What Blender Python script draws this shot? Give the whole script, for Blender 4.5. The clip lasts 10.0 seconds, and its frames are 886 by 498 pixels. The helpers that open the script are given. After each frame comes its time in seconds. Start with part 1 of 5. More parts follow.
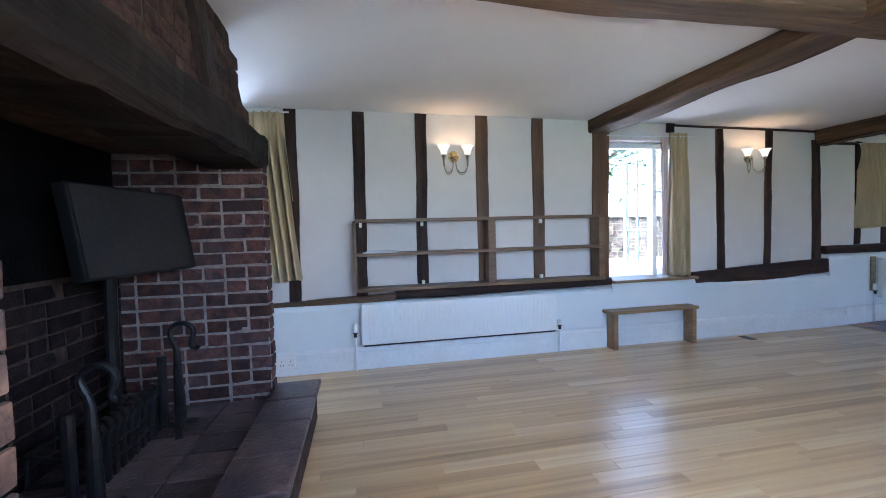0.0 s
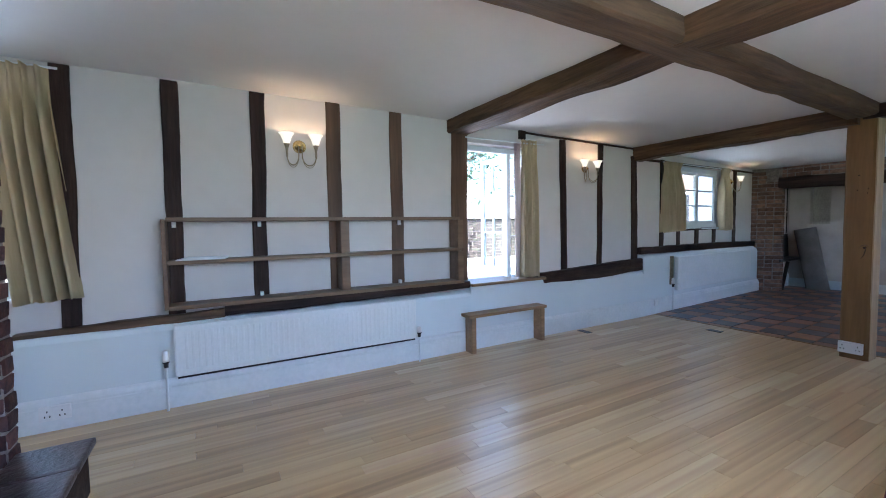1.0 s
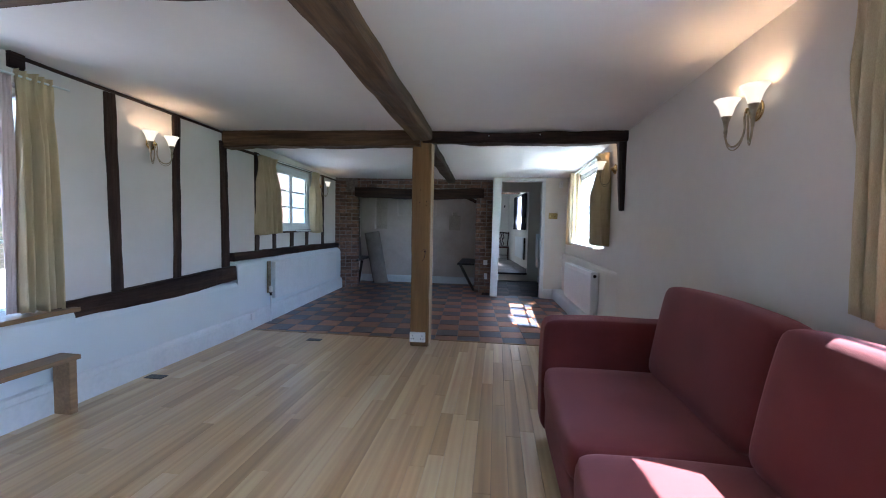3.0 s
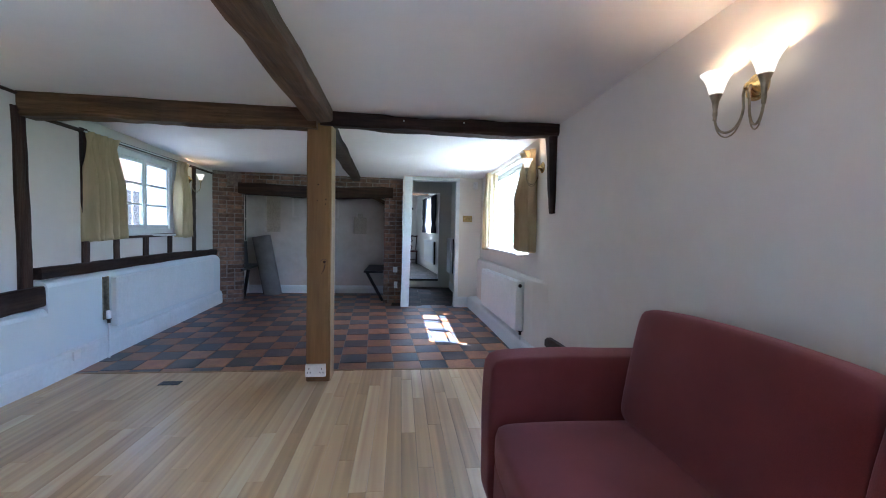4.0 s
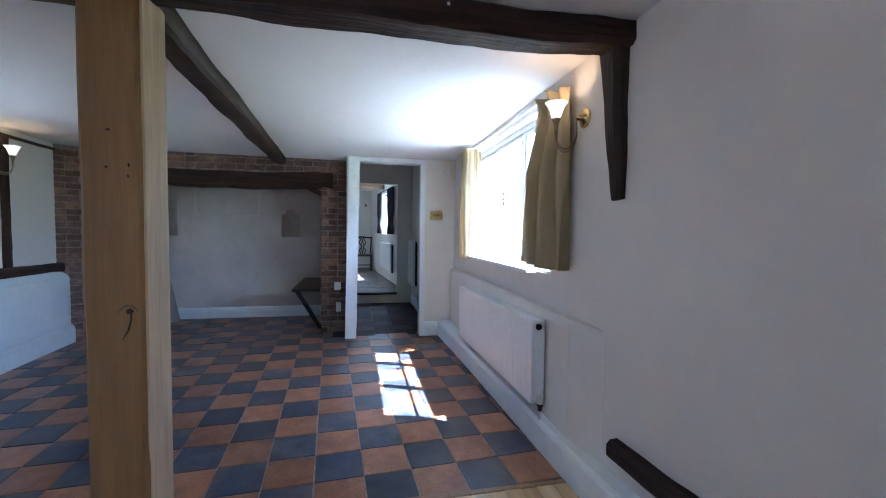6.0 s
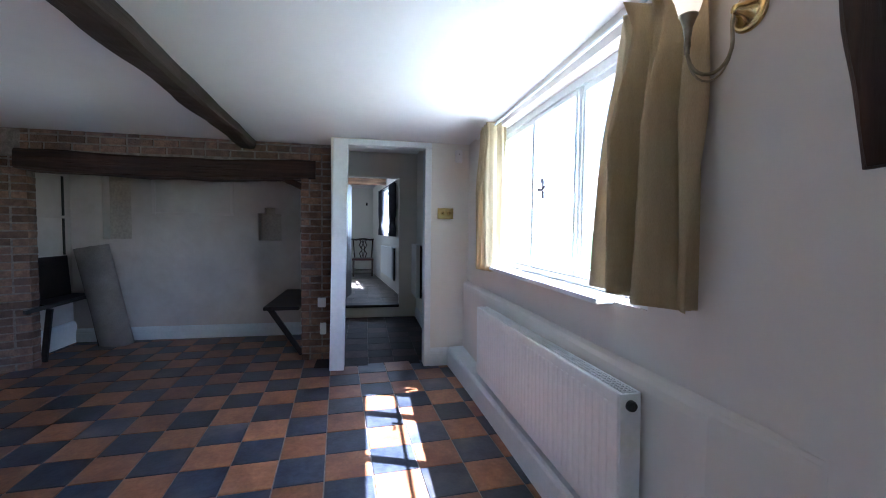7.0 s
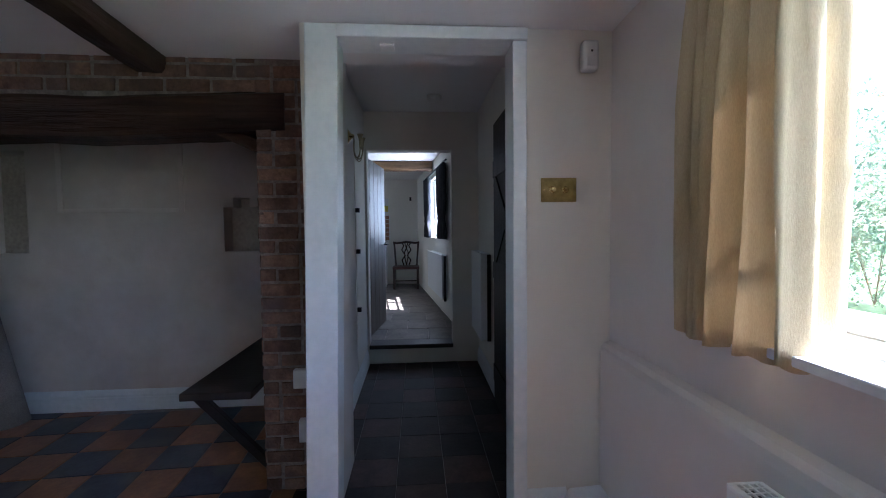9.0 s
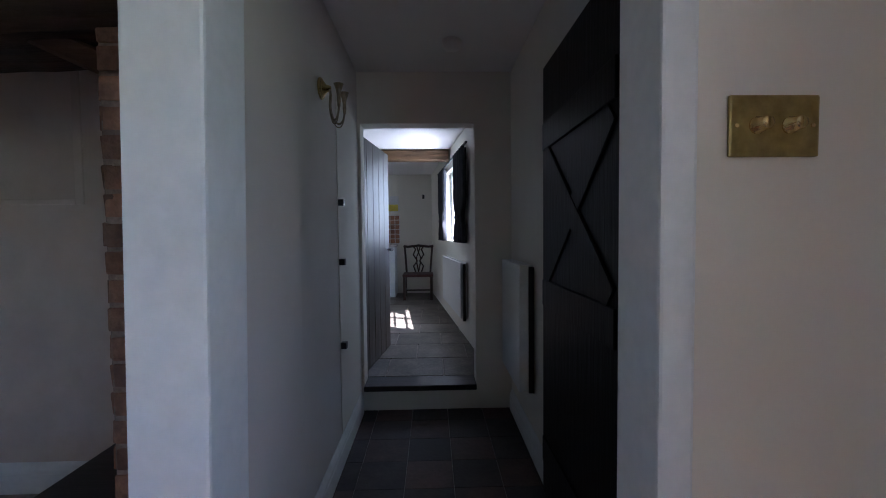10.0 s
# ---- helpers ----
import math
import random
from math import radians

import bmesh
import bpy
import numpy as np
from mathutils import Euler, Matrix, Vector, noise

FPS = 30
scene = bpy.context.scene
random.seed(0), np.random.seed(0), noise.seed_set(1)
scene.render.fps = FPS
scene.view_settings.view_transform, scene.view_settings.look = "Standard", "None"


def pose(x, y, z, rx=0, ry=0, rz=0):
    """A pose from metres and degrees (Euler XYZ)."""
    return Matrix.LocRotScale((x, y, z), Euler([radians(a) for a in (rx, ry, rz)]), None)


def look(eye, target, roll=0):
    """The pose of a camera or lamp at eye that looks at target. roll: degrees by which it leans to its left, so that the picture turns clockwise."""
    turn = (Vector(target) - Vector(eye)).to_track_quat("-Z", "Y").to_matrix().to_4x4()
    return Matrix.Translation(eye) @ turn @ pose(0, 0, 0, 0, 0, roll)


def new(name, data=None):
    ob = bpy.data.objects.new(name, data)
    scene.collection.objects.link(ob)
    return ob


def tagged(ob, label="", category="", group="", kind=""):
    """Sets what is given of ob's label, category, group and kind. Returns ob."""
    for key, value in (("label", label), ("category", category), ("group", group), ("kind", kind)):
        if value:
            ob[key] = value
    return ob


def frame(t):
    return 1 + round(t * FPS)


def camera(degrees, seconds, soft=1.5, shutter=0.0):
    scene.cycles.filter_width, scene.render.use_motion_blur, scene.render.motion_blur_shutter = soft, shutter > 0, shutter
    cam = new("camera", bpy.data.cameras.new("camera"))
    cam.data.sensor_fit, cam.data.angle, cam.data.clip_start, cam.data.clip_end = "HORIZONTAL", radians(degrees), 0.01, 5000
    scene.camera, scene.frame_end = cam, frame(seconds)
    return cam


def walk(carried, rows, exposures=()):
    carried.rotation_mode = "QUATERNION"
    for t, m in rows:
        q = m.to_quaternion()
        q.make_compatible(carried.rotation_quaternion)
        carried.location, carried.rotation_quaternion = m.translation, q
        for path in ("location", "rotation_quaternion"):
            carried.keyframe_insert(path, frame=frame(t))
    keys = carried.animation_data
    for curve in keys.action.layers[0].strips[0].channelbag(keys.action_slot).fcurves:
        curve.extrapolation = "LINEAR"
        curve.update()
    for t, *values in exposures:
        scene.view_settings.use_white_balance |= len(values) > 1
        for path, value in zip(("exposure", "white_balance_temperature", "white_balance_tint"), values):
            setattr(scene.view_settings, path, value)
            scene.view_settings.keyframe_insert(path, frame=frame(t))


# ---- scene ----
cam = camera(94.7, 10.0, 1.0)
PATH = [
    (0, (2.071, 0.664, 1.195), (2.504, 2.859, 1.096), -1.6),
    (0.5, (2.143, 0.783, 1.204), (2.821, 2.914, 1.093), -1.2),
    (1, (2.294, 0.942, 1.225), (3.392, 2.89, 1.101), -0.9),
    (1.5, (2.492, 1.105, 1.241), (3.987, 2.769, 1.117), -0.4),
    (2, (2.666, 1.24, 1.238), (4.492, 2.532, 1.112), 0.2),
    (2.5, (2.819, 1.378, 1.243), (4.899, 2.202, 1.127), 0.6),
    (3, (3.072, 1.495, 1.251), (5.29, 1.782, 1.123), 1.1),
    (3.2, (3.203, 1.527, 1.252), (5.435, 1.669, 1.131), 0.9),
    (4.3, (4.023, 1.611, 1.268), (6.233, 1.254, 1.164), 1.3),
    (4.5, (4.184, 1.614, 1.269), (6.382, 1.196, 1.164), 1.2),
    (5, (4.627, 1.592, 1.27), (6.832, 1.215, 1.165), 1.0),
    (5.5, (5.068, 1.536, 1.273), (7.268, 1.128, 1.172), 0.8),
    (6, (5.574, 1.435, 1.282), (7.765, 0.979, 1.177), 0.7),
    (6.2, (5.781, 1.396, 1.285), (7.972, 0.943, 1.183), 0.6),
    (7.3, (6.915, 1.22, 1.296), (9.12, 0.843, 1.191), 0.4),
    (7.5, (7.131, 1.197, 1.295), (9.343, 0.86, 1.187), 0.0),
    (8, (7.691, 1.161, 1.29), (9.91, 0.875, 1.182), -0.4),
    (8.5, (8.22, 1.112, 1.291), (10.451, 0.942, 1.191), -0.5),
    (9, (8.729, 1.114, 1.291), (10.961, 0.97, 1.188), -0.6),
    (9.5, (9.23, 1.093, 1.297), (11.464, 0.981, 1.194), -0.9),
    (10, (9.751, 1.08, 1.285), (11.988, 1.021, 1.195), -0.6),
]
EXPOSURES = [(0, 3.8, 5130, 16), (1.5, 3.54, 5230, 16), (2, 3.53, 5220, 16), (3, 3.65, 5170, 16), (4.5, 4.08, 4930, 14), (5.5, 4.1, 4840, 14), (6, 3.96, 4920, 15), (7.5, 3.48, 5120, 18), (9, 3.06, 5280, 20), (10, 2.94, 5500, 22)]
walk(cam, [(t, look(eye, target, roll)) for t, eye, target, roll in PATH], EXPOSURES)

# ---- light ----
SUN_DIR = Vector((0.41, 1.063, -1.95)).normalized()
world = bpy.data.worlds.new("sky")
scene.world = world
world.use_nodes = True
wn = world.node_tree.nodes
sky = wn.new("ShaderNodeTexSky")
sky.sky_type = 'NISHITA'
sky.sun_disc = False
sky.sun_elevation = math.asin(-SUN_DIR.z)
sky.sun_rotation = math.atan2(-SUN_DIR.x, -SUN_DIR.y)
world.node_tree.links.new(sky.outputs[0], wn["Background"].inputs[0])
wn["Background"].inputs[1].default_value = 0.15
sun_data = bpy.data.lights.new("sun", 'SUN')
sun_data.energy, sun_data.angle, sun_data.color = 5.0, radians(0.5), (1.0, 0.95, 0.86)
sun = new("sun", sun_data)
sun.matrix_world = look((6, -6, 12), Vector((6, -6, 12)) + SUN_DIR)



def window_light(name, eye, target, w, h, power, color=(0.78, 0.89, 1.0)):
    """Sky light standing in a window's opening."""
    d = bpy.data.lights.new(name, 'AREA')
    d.shape, d.size, d.size_y, d.energy, d.color = 'RECTANGLE', w, h, power, color
    ob = new(name, d)
    ob.matrix_world = look(eye, target)
    return ob


window_light("daylight_south_west", (3.30, 0.10, 1.51), (3.3, 2, 1.3), 2.0, 0.95, 2.6)
window_light("daylight_north_west", (0.87, 4.68, 1.46), (0.9, 3, 1.3), 0.8, 1.25, 2.5)
window_light("daylight_kitchen", (14.70, 0.76, 1.65), (14.5, 2.6, 1.5), 1.05, 0.85, 2.6)


# ---- materials ----
def mat(name, c1, c2, scale=6.0, rough=0.6, bump=0.1, metal=0.0, stretch=(1, 1, 1), fine=40.0, c3=None, spread=0.0, rough2=None, bump_scale=None, spec=0.5, grain=0.35):
    """Two-scale noise colour between c1 and c2, with stains of c3, per-object spread of value, bump from the fine noise."""
    m = bpy.data.materials.new(name)
    m.use_nodes = True
    nt = m.node_tree
    nd, ln = nt.nodes, nt.links
    b = nd["Principled BSDF"]
    tc = nd.new("ShaderNodeTexCoord")
    info = nd.new("ShaderNodeObjectInfo")
    off = nd.new("ShaderNodeVectorMath"); off.operation = 'MULTIPLY_ADD'
    comb = nd.new("ShaderNodeCombineXYZ")
    for i in range(3):
        ln.new(info.outputs["Random"], comb.inputs[i])
    ln.new(comb.outputs[0], off.inputs[0])
    off.inputs[1].default_value = (17, 31, 23)
    ln.new(tc.outputs["Object"], off.inputs[2])
    mp = nd.new("ShaderNodeMapping")
    mp.inputs["Scale"].default_value = stretch
    ln.new(off.outputs[0], mp.inputs[0])
    n1 = nd.new("ShaderNodeTexNoise"); n1.inputs["Scale"].default_value = scale; n1.inputs["Detail"].default_value = 6; n1.inputs["Roughness"].default_value = 0.6
    n2 = nd.new("ShaderNodeTexNoise"); n2.inputs["Scale"].default_value = fine; n2.inputs["Detail"].default_value = 5
    ln.new(mp.outputs[0], n1.inputs["Vector"]); ln.new(mp.outputs[0], n2.inputs["Vector"])
    r1 = nd.new("ShaderNodeValToRGB")
    r1.color_ramp.elements[0].position, r1.color_ramp.elements[1].position = 0.35, 0.68
    r1.color_ramp.elements[0].color, r1.color_ramp.elements[1].color = (*c1, 1), (*c2, 1)
    ln.new(n1.outputs[0], r1.inputs[0])
    col = r1.outputs[0]
    mx = nd.new("ShaderNodeMixRGB"); mx.blend_type = 'OVERLAY'; mx.inputs[0].default_value = grain
    ln.new(col, mx.inputs[1]); ln.new(n2.outputs[0], mx.inputs[2])
    col = mx.outputs[0]
    if c3:
        n3 = nd.new("ShaderNodeTexNoise"); n3.inputs["Scale"].default_value = scale * 0.37; n3.inputs["Detail"].default_value = 8
        ln.new(mp.outputs[0], n3.inputs["Vector"])
        r3 = nd.new("ShaderNodeValToRGB")
        r3.color_ramp.elements[0].position, r3.color_ramp.elements[1].position = 0.52, 0.72
        ln.new(n3.outputs[0], r3.inputs[0])
        m3 = nd.new("ShaderNodeMixRGB"); m3.inputs[2].default_value = (*c3, 1)
        ln.new(r3.outputs[0], m3.inputs[0]); ln.new(col, m3.inputs[1])
        col = m3.outputs[0]
    if spread:
        hs = nd.new("ShaderNodeHueSaturation")
        mr = nd.new("ShaderNodeMapRange"); mr.inputs[3].default_value = 1 - spread; mr.inputs[4].default_value = 1 + spread
        ln.new(info.outputs["Random"], mr.inputs[0]); ln.new(mr.outputs[0], hs.inputs["Value"]); ln.new(col, hs.inputs["Color"])
        col = hs.outputs[0]
    ln.new(col, b.inputs["Base Color"])
    if rough2 is not None:
        rr = nd.new("ShaderNodeMapRange"); rr.inputs[3].default_value = rough; rr.inputs[4].default_value = rough2
        ln.new(n1.outputs[0], rr.inputs[0]); ln.new(rr.outputs[0], b.inputs["Roughness"])
    else:
        b.inputs["Roughness"].default_value = rough
    b.inputs["Metallic"].default_value = metal
    b.inputs["Specular IOR Level"].default_value = spec
    if bump:
        bp = nd.new("ShaderNodeBump"); bp.inputs["Strength"].default_value = bump; bp.inputs["Distance"].default_value = 0.01 if bump_scale is None else bump_scale
        ad = nd.new("ShaderNodeMath"); ad.operation = 'ADD'
        ln.new(n1.outputs[0], ad.inputs[0]); ln.new(n2.outputs[0], ad.inputs[1])
        ln.new(ad.outputs[0], bp.inputs["Height"]); ln.new(bp.outputs[0], b.inputs["Normal"])
    return m


def wood(name, c1, c2, axis, rough=0.6, bump=0.25, spread=0.0, c3=None, rough2=None, scale=9.0, grain=0.35):
    st = [1.0, 1.0, 1.0]
    st["xyz".index(axis)] = 0.08
    return mat(name, c1, c2, scale, rough, bump, 0, st, 55, c3, spread, rough2, grain=grain)


def glow(name, color, strength):
    m = bpy.data.materials.new(name)
    m.use_nodes = True
    b = m.node_tree.nodes["Principled BSDF"]
    b.inputs["Base Color"].default_value = (0.9, 0.86, 0.78, 1)
    b.inputs["Emission Color"].default_value = (*color, 1)
    b.inputs["Emission Strength"].default_value = strength
    b.inputs["Roughness"].default_value = 0.3
    return m


def glass(name):
    m = bpy.data.materials.new(name)
    m.use_nodes = True
    nd, ln = m.node_tree.nodes, m.node_tree.links
    nd.clear()
    out = nd.new("ShaderNodeOutputMaterial")
    tr, gl, mx = nd.new("ShaderNodeBsdfTransparent"), nd.new("ShaderNodeBsdfGlossy"), nd.new("ShaderNodeMixShader")
    tr.inputs[0].default_value = (0.95, 0.98, 0.97, 1)
    gl.inputs["Roughness"].default_value = 0.02
    mx.inputs[0].default_value = 0.05
    ln.new(tr.outputs[0], mx.inputs[1]); ln.new(gl.outputs[0], mx.inputs[2]); ln.new(mx.outputs[0], out.inputs[0])
    return m


PLASTER = mat("plaster", (0.675, 0.635, 0.60), (0.725, 0.685, 0.65), 1.1, 0.85, 0.07, fine=9, grain=0.08)
WARM_PLASTER = mat("warm_tinted_plaster", (0.71, 0.665, 0.612), (0.755, 0.71, 0.657), 1.1, 0.85, 0.08, fine=9, grain=0.08)
PLASTER_LOW = mat("painted_plaster", (0.73, 0.79, 0.80), (0.77, 0.82, 0.82), 1.2, 0.6, 0.04, fine=6, grain=0.05)
CEILING = mat("ceiling_plaster", (0.78, 0.77, 0.76), (0.81, 0.80, 0.79), 1.0, 0.9, 0.05, fine=8, grain=0.06)
NICHE = mat("niche_plaster", (0.50, 0.44, 0.36), (0.62, 0.56, 0.47), 4, 0.9, 0.3)
CREAM = mat("cream_paint", (0.78, 0.755, 0.68), (0.82, 0.795, 0.72), 1.6, 0.8, 0.06, fine=10, grain=0.08)
GLOSS_WHITE = mat("white_gloss_paint", (0.75, 0.78, 0.78), (0.80, 0.83, 0.83), 5, 0.35, 0.04, fine=30)
RAD_WHITE = mat("radiator_enamel", (0.77, 0.80, 0.79), (0.81, 0.84, 0.83), 4, 0.32, 0.02)
PLASTIC = mat("white_plastic", (0.80, 0.80, 0.79), (0.84, 0.84, 0.83), 8, 0.4, 0.0)
DARK_X = wood("dark_timber_x", (0.016, 0.008, 0.0065), (0.068, 0.034, 0.021), 'x', 0.65, 0.8, grain=0.6, scale=12)
DARK_Y = wood("dark_timber_y", (0.016, 0.008, 0.0065), (0.068, 0.034, 0.021), 'y', 0.65, 0.8, grain=0.6, scale=12)
DARK_Z = wood("dark_timber_z", (0.016, 0.008, 0.0065), (0.068, 0.034, 0.021), 'z', 0.65, 0.8, grain=0.6, scale=12)
MID_X = wood("brown_timber_x", (0.052, 0.028, 0.013), (0.17, 0.096, 0.046), 'x', 0.62, 0.8, grain=0.6, scale=12)
MID_Y = wood("brown_timber_y", (0.052, 0.028, 0.013), (0.17, 0.096, 0.046), 'y', 0.62, 0.8, grain=0.6, scale=12)
MID_Z = wood("brown_timber_z", (0.075, 0.038, 0.018), (0.16, 0.086, 0.042), 'z', 0.6, 0.3)
PALE_MORTAR = mat("pale_lime_mortar", (0.24, 0.20, 0.18), (0.42, 0.36, 0.32), 25, 0.95, 0.6, fine=80)
JOIST = wood("old_joist", (0.019, 0.011, 0.008), (0.06, 0.035, 0.023), 'x', 0.7, 0.6)
POST_OAK = wood("oak_post", (0.14, 0.068, 0.02), (0.245, 0.13, 0.04), 'z', 0.6, 0.3, c3=(0.08, 0.038, 0.013), scale=4, grain=0.25)
LIT_FACE_OAK = wood("lit_face_oak", (0.34, 0.225, 0.115), (0.46, 0.32, 0.175), 'z', 0.6, 0.2, c3=(0.26, 0.165, 0.08), scale=7)
SHELF_OAK = wood("oak_shelf", (0.125, 0.072, 0.036), (0.20, 0.122, 0.065), 'x', 0.5, 0.12)
BENCH_OAK = wood("oak_bench", (0.23, 0.135, 0.062), (0.34, 0.21, 0.105), 'x', 0.45, 0.1)


def board_oak(name):
    """Varnished oak strips: tone by board, soft long streaks and grain."""
    m = bpy.data.materials.new(name)
    m.use_nodes = True
    nd, ln = m.node_tree.nodes, m.node_tree.links
    b = nd["Principled BSDF"]
    tc, info = nd.new("ShaderNodeTexCoord"), nd.new("ShaderNodeObjectInfo")
    comb = nd.new("ShaderNodeCombineXYZ")
    for k in range(3):
        ln.new(info.outputs["Random"], comb.inputs[k])
    off = nd.new("ShaderNodeVectorMath"); off.operation = 'MULTIPLY_ADD'
    off.inputs[1].default_value = (37, 53, 29)
    ln.new(comb.outputs[0], off.inputs[0]); ln.new(tc.outputs["Object"], off.inputs[2])

    def streaks(scale, detail, rough=0.5):
        mp = nd.new("ShaderNodeMapping"); mp.inputs["Scale"].default_value = scale
        n = nd.new("ShaderNodeTexNoise"); n.inputs["Scale"].default_value = 1.0
        n.inputs["Detail"].default_value = detail; n.inputs["Roughness"].default_value = rough
        ln.new(off.outputs[0], mp.inputs[0]); ln.new(mp.outputs[0], n.inputs["Vector"])
        return n.outputs[0]

    def ramp(fac, stops):
        r = nd.new("ShaderNodeValToRGB")
        e = r.color_ramp.elements
        while len(e) < len(stops):
            e.new(0.5)
        for k, (p, c) in enumerate(stops):
            e[k].position, e[k].color = p, (*c, 1)
        ln.new(fac, r.inputs[0])
        return r.outputs[0]

    def mix(fac, a, c, kind='MIX'):
        x = nd.new("ShaderNodeMixRGB"); x.blend_type = kind
        if isinstance(fac, float):
            x.inputs[0].default_value = fac
        else:
            ln.new(fac, x.inputs[0])
        ln.new(a, x.inputs[1])
        if isinstance(c, tuple):
            x.inputs[2].default_value = (*c, 1)
        else:
            ln.new(c, x.inputs[2])
        return x.outputs[0]
    col = ramp(info.outputs["Random"], ((0.0, (0.45, 0.285, 0.132)), (0.3, (0.56, 0.375, 0.183)), (0.6, (0.595, 0.405, 0.205)), (0.85, (0.63, 0.445, 0.235)), (1.0, (0.70, 0.54, 0.32))))
    grain = streaks((1.2, 45, 0), 3, 0.5)
    col = mix(0.14, col, grain, 'OVERLAY')
    soft_streak = streaks((0.5, 22, 0), 1)
    col = mix(0.5, col, soft_streak, 'OVERLAY')
    ln.new(col, b.inputs["Base Color"])
    rr = nd.new("ShaderNodeMapRange"); rr.inputs[3].default_value, rr.inputs[4].default_value = 0.285, 0.34
    b.inputs["Specular IOR Level"].default_value = 0.65
    b.inputs["Coat Weight"].default_value, b.inputs["Coat Roughness"].default_value = 0.35, 0.22
    ln.new(streaks((1.0, 2, 0), 1), rr.inputs[0]); ln.new(rr.outputs[0], b.inputs["Roughness"])
    bp = nd.new("ShaderNodeBump"); bp.inputs["Strength"].default_value, bp.inputs["Distance"].default_value = 0.05, 0.004
    ln.new(grain, bp.inputs["Height"]); ln.new(bp.outputs[0], b.inputs["Normal"])
    return m


BOARD_OAK = board_oak("oak_floorboard")
BRICK = mat("old_brick", (0.055, 0.034, 0.037), (0.175, 0.08, 0.062), 14, 0.8, 0.6, fine=70, c3=(0.085, 0.062, 0.068), spread=0.4)
BRICK_SOOT = mat("sooted_shaded_brick", (0.012, 0.009, 0.0095), (0.034, 0.022, 0.022), 10, 0.85, 0.6, fine=70, spread=0.4)
HOOD_BEAM = wood("smoked_oak", (0.009, 0.0065, 0.005), (0.034, 0.022, 0.016), 'y', 0.7, 0.8, c3=(0.05, 0.035, 0.025))
BROWN_MORTAR = mat("smoked_mortar", (0.05, 0.034, 0.026), (0.11, 0.078, 0.06), 12, 0.95, 0.5, fine=60)
BRICK_HOOD = mat("smoked_brick", (0.04, 0.024, 0.019), (0.13, 0.072, 0.052), 12, 0.85, 0.6, fine=60, c3=(0.04, 0.026, 0.02), spread=0.25)
BRICK_EAST = mat("orange_brick", (0.125, 0.072, 0.052), (0.265, 0.155, 0.105), 14, 0.85, 0.6, fine=70, c3=(0.12, 0.085, 0.075), spread=0.38)
MORTAR = mat("lime_mortar", (0.17, 0.138, 0.12), (0.32, 0.27, 0.235), 20, 0.95, 0.5, fine=90)
SOOT_AND_SHADE = mat("sooty_shaded_brick", (0.003, 0.003, 0.003), (0.008, 0.007, 0.0065), 6, 0.9, 0.5, fine=60)
TILE_RED = mat("red_quarry_tile", (0.25, 0.102, 0.048), (0.37, 0.172, 0.082), 9, 0.24, 0.12, fine=45, c3=(0.18, 0.07, 0.042), spread=0.25, rough2=0.46)
TILE_BLUE = mat("blue_black_quarry_tile", (0.022, 0.028, 0.045), (0.06, 0.07, 0.095), 9, 0.24, 0.12, fine=45, c3=(0.12, 0.11, 0.11), spread=0.3, rough2=0.46)
GROUT = mat("tile_grout", (0.26, 0.225, 0.20), (0.40, 0.36, 0.33), 15, 0.95, 0.3)
CURTAIN = mat("gold_curtain_fabric", (0.52, 0.415, 0.235), (0.68, 0.56, 0.35), 5, 0.75, 0.25, stretch=(3, 3, 0.5), fine=220)
LINING = mat("pink_cotton", (0.62, 0.50, 0.47), (0.72, 0.60, 0.57), 6, 0.85, 0.1, fine=200)
CURTAIN_NODES = CURTAIN.node_tree
tl = CURTAIN_NODES.nodes.new("ShaderNodeBsdfTranslucent")
tl.inputs[0].default_value = (0.74, 0.64, 0.48, 1)
tm = CURTAIN_NODES.nodes.new("ShaderNodeMixShader")
tm.inputs[0].default_value = 0.22
CURTAIN_NODES.links.new(CURTAIN_NODES.nodes["Principled BSDF"].outputs[0], tm.inputs[1])
CURTAIN_NODES.links.new(tl.outputs[0], tm.inputs[2])
CURTAIN_NODES.links.new(tm.outputs[0], CURTAIN_NODES.nodes["Material Output"].inputs[0])
BRASS = mat("brass", (0.60, 0.44, 0.18), (0.72, 0.55, 0.26), 20, 0.25, 0.03, metal=1.0)
OLD_BRASS = mat("dull_brass", (0.36, 0.27, 0.105), (0.47, 0.36, 0.15), 20, 0.35, 0.05, metal=1.0)
IRON = mat("black_iron", (0.009, 0.009, 0.009), (0.022, 0.02, 0.02), 20, 0.5, 0.3, metal=0.2)
SHADE_LIT = glow("lit_glass_shade", (1.0, 0.80, 0.50), 0.085)
BRONZE = mat("antique_bronze", (0.30, 0.25, 0.17), (0.42, 0.36, 0.26), 20, 0.35, 0.03, metal=1.0)
SHADE_OFF = mat("frosted_glass", (0.75, 0.72, 0.66), (0.82, 0.79, 0.73), 10, 0.3, 0.0)
SOFA_RED = mat("red_sofa_fabric", (0.082, 0.012, 0.0115), (0.12, 0.020, 0.018), 3, 0.9, 0.35, fine=380, bump_scale=0.002)
GLASS = glass("window_glass")
TV_SCREEN = mat("grey_screen", (0.029, 0.026, 0.026), (0.037, 0.033, 0.033), 3, 0.75, 0.0)
TV_BACK = mat("black_plastic", (0.012, 0.012, 0.013), (0.02, 0.02, 0.02), 9, 0.5, 0.05)
FELT = mat("grey_carpet_backing", (0.20, 0.178, 0.155), (0.28, 0.252, 0.222), 4, 0.95, 0.2, fine=120)
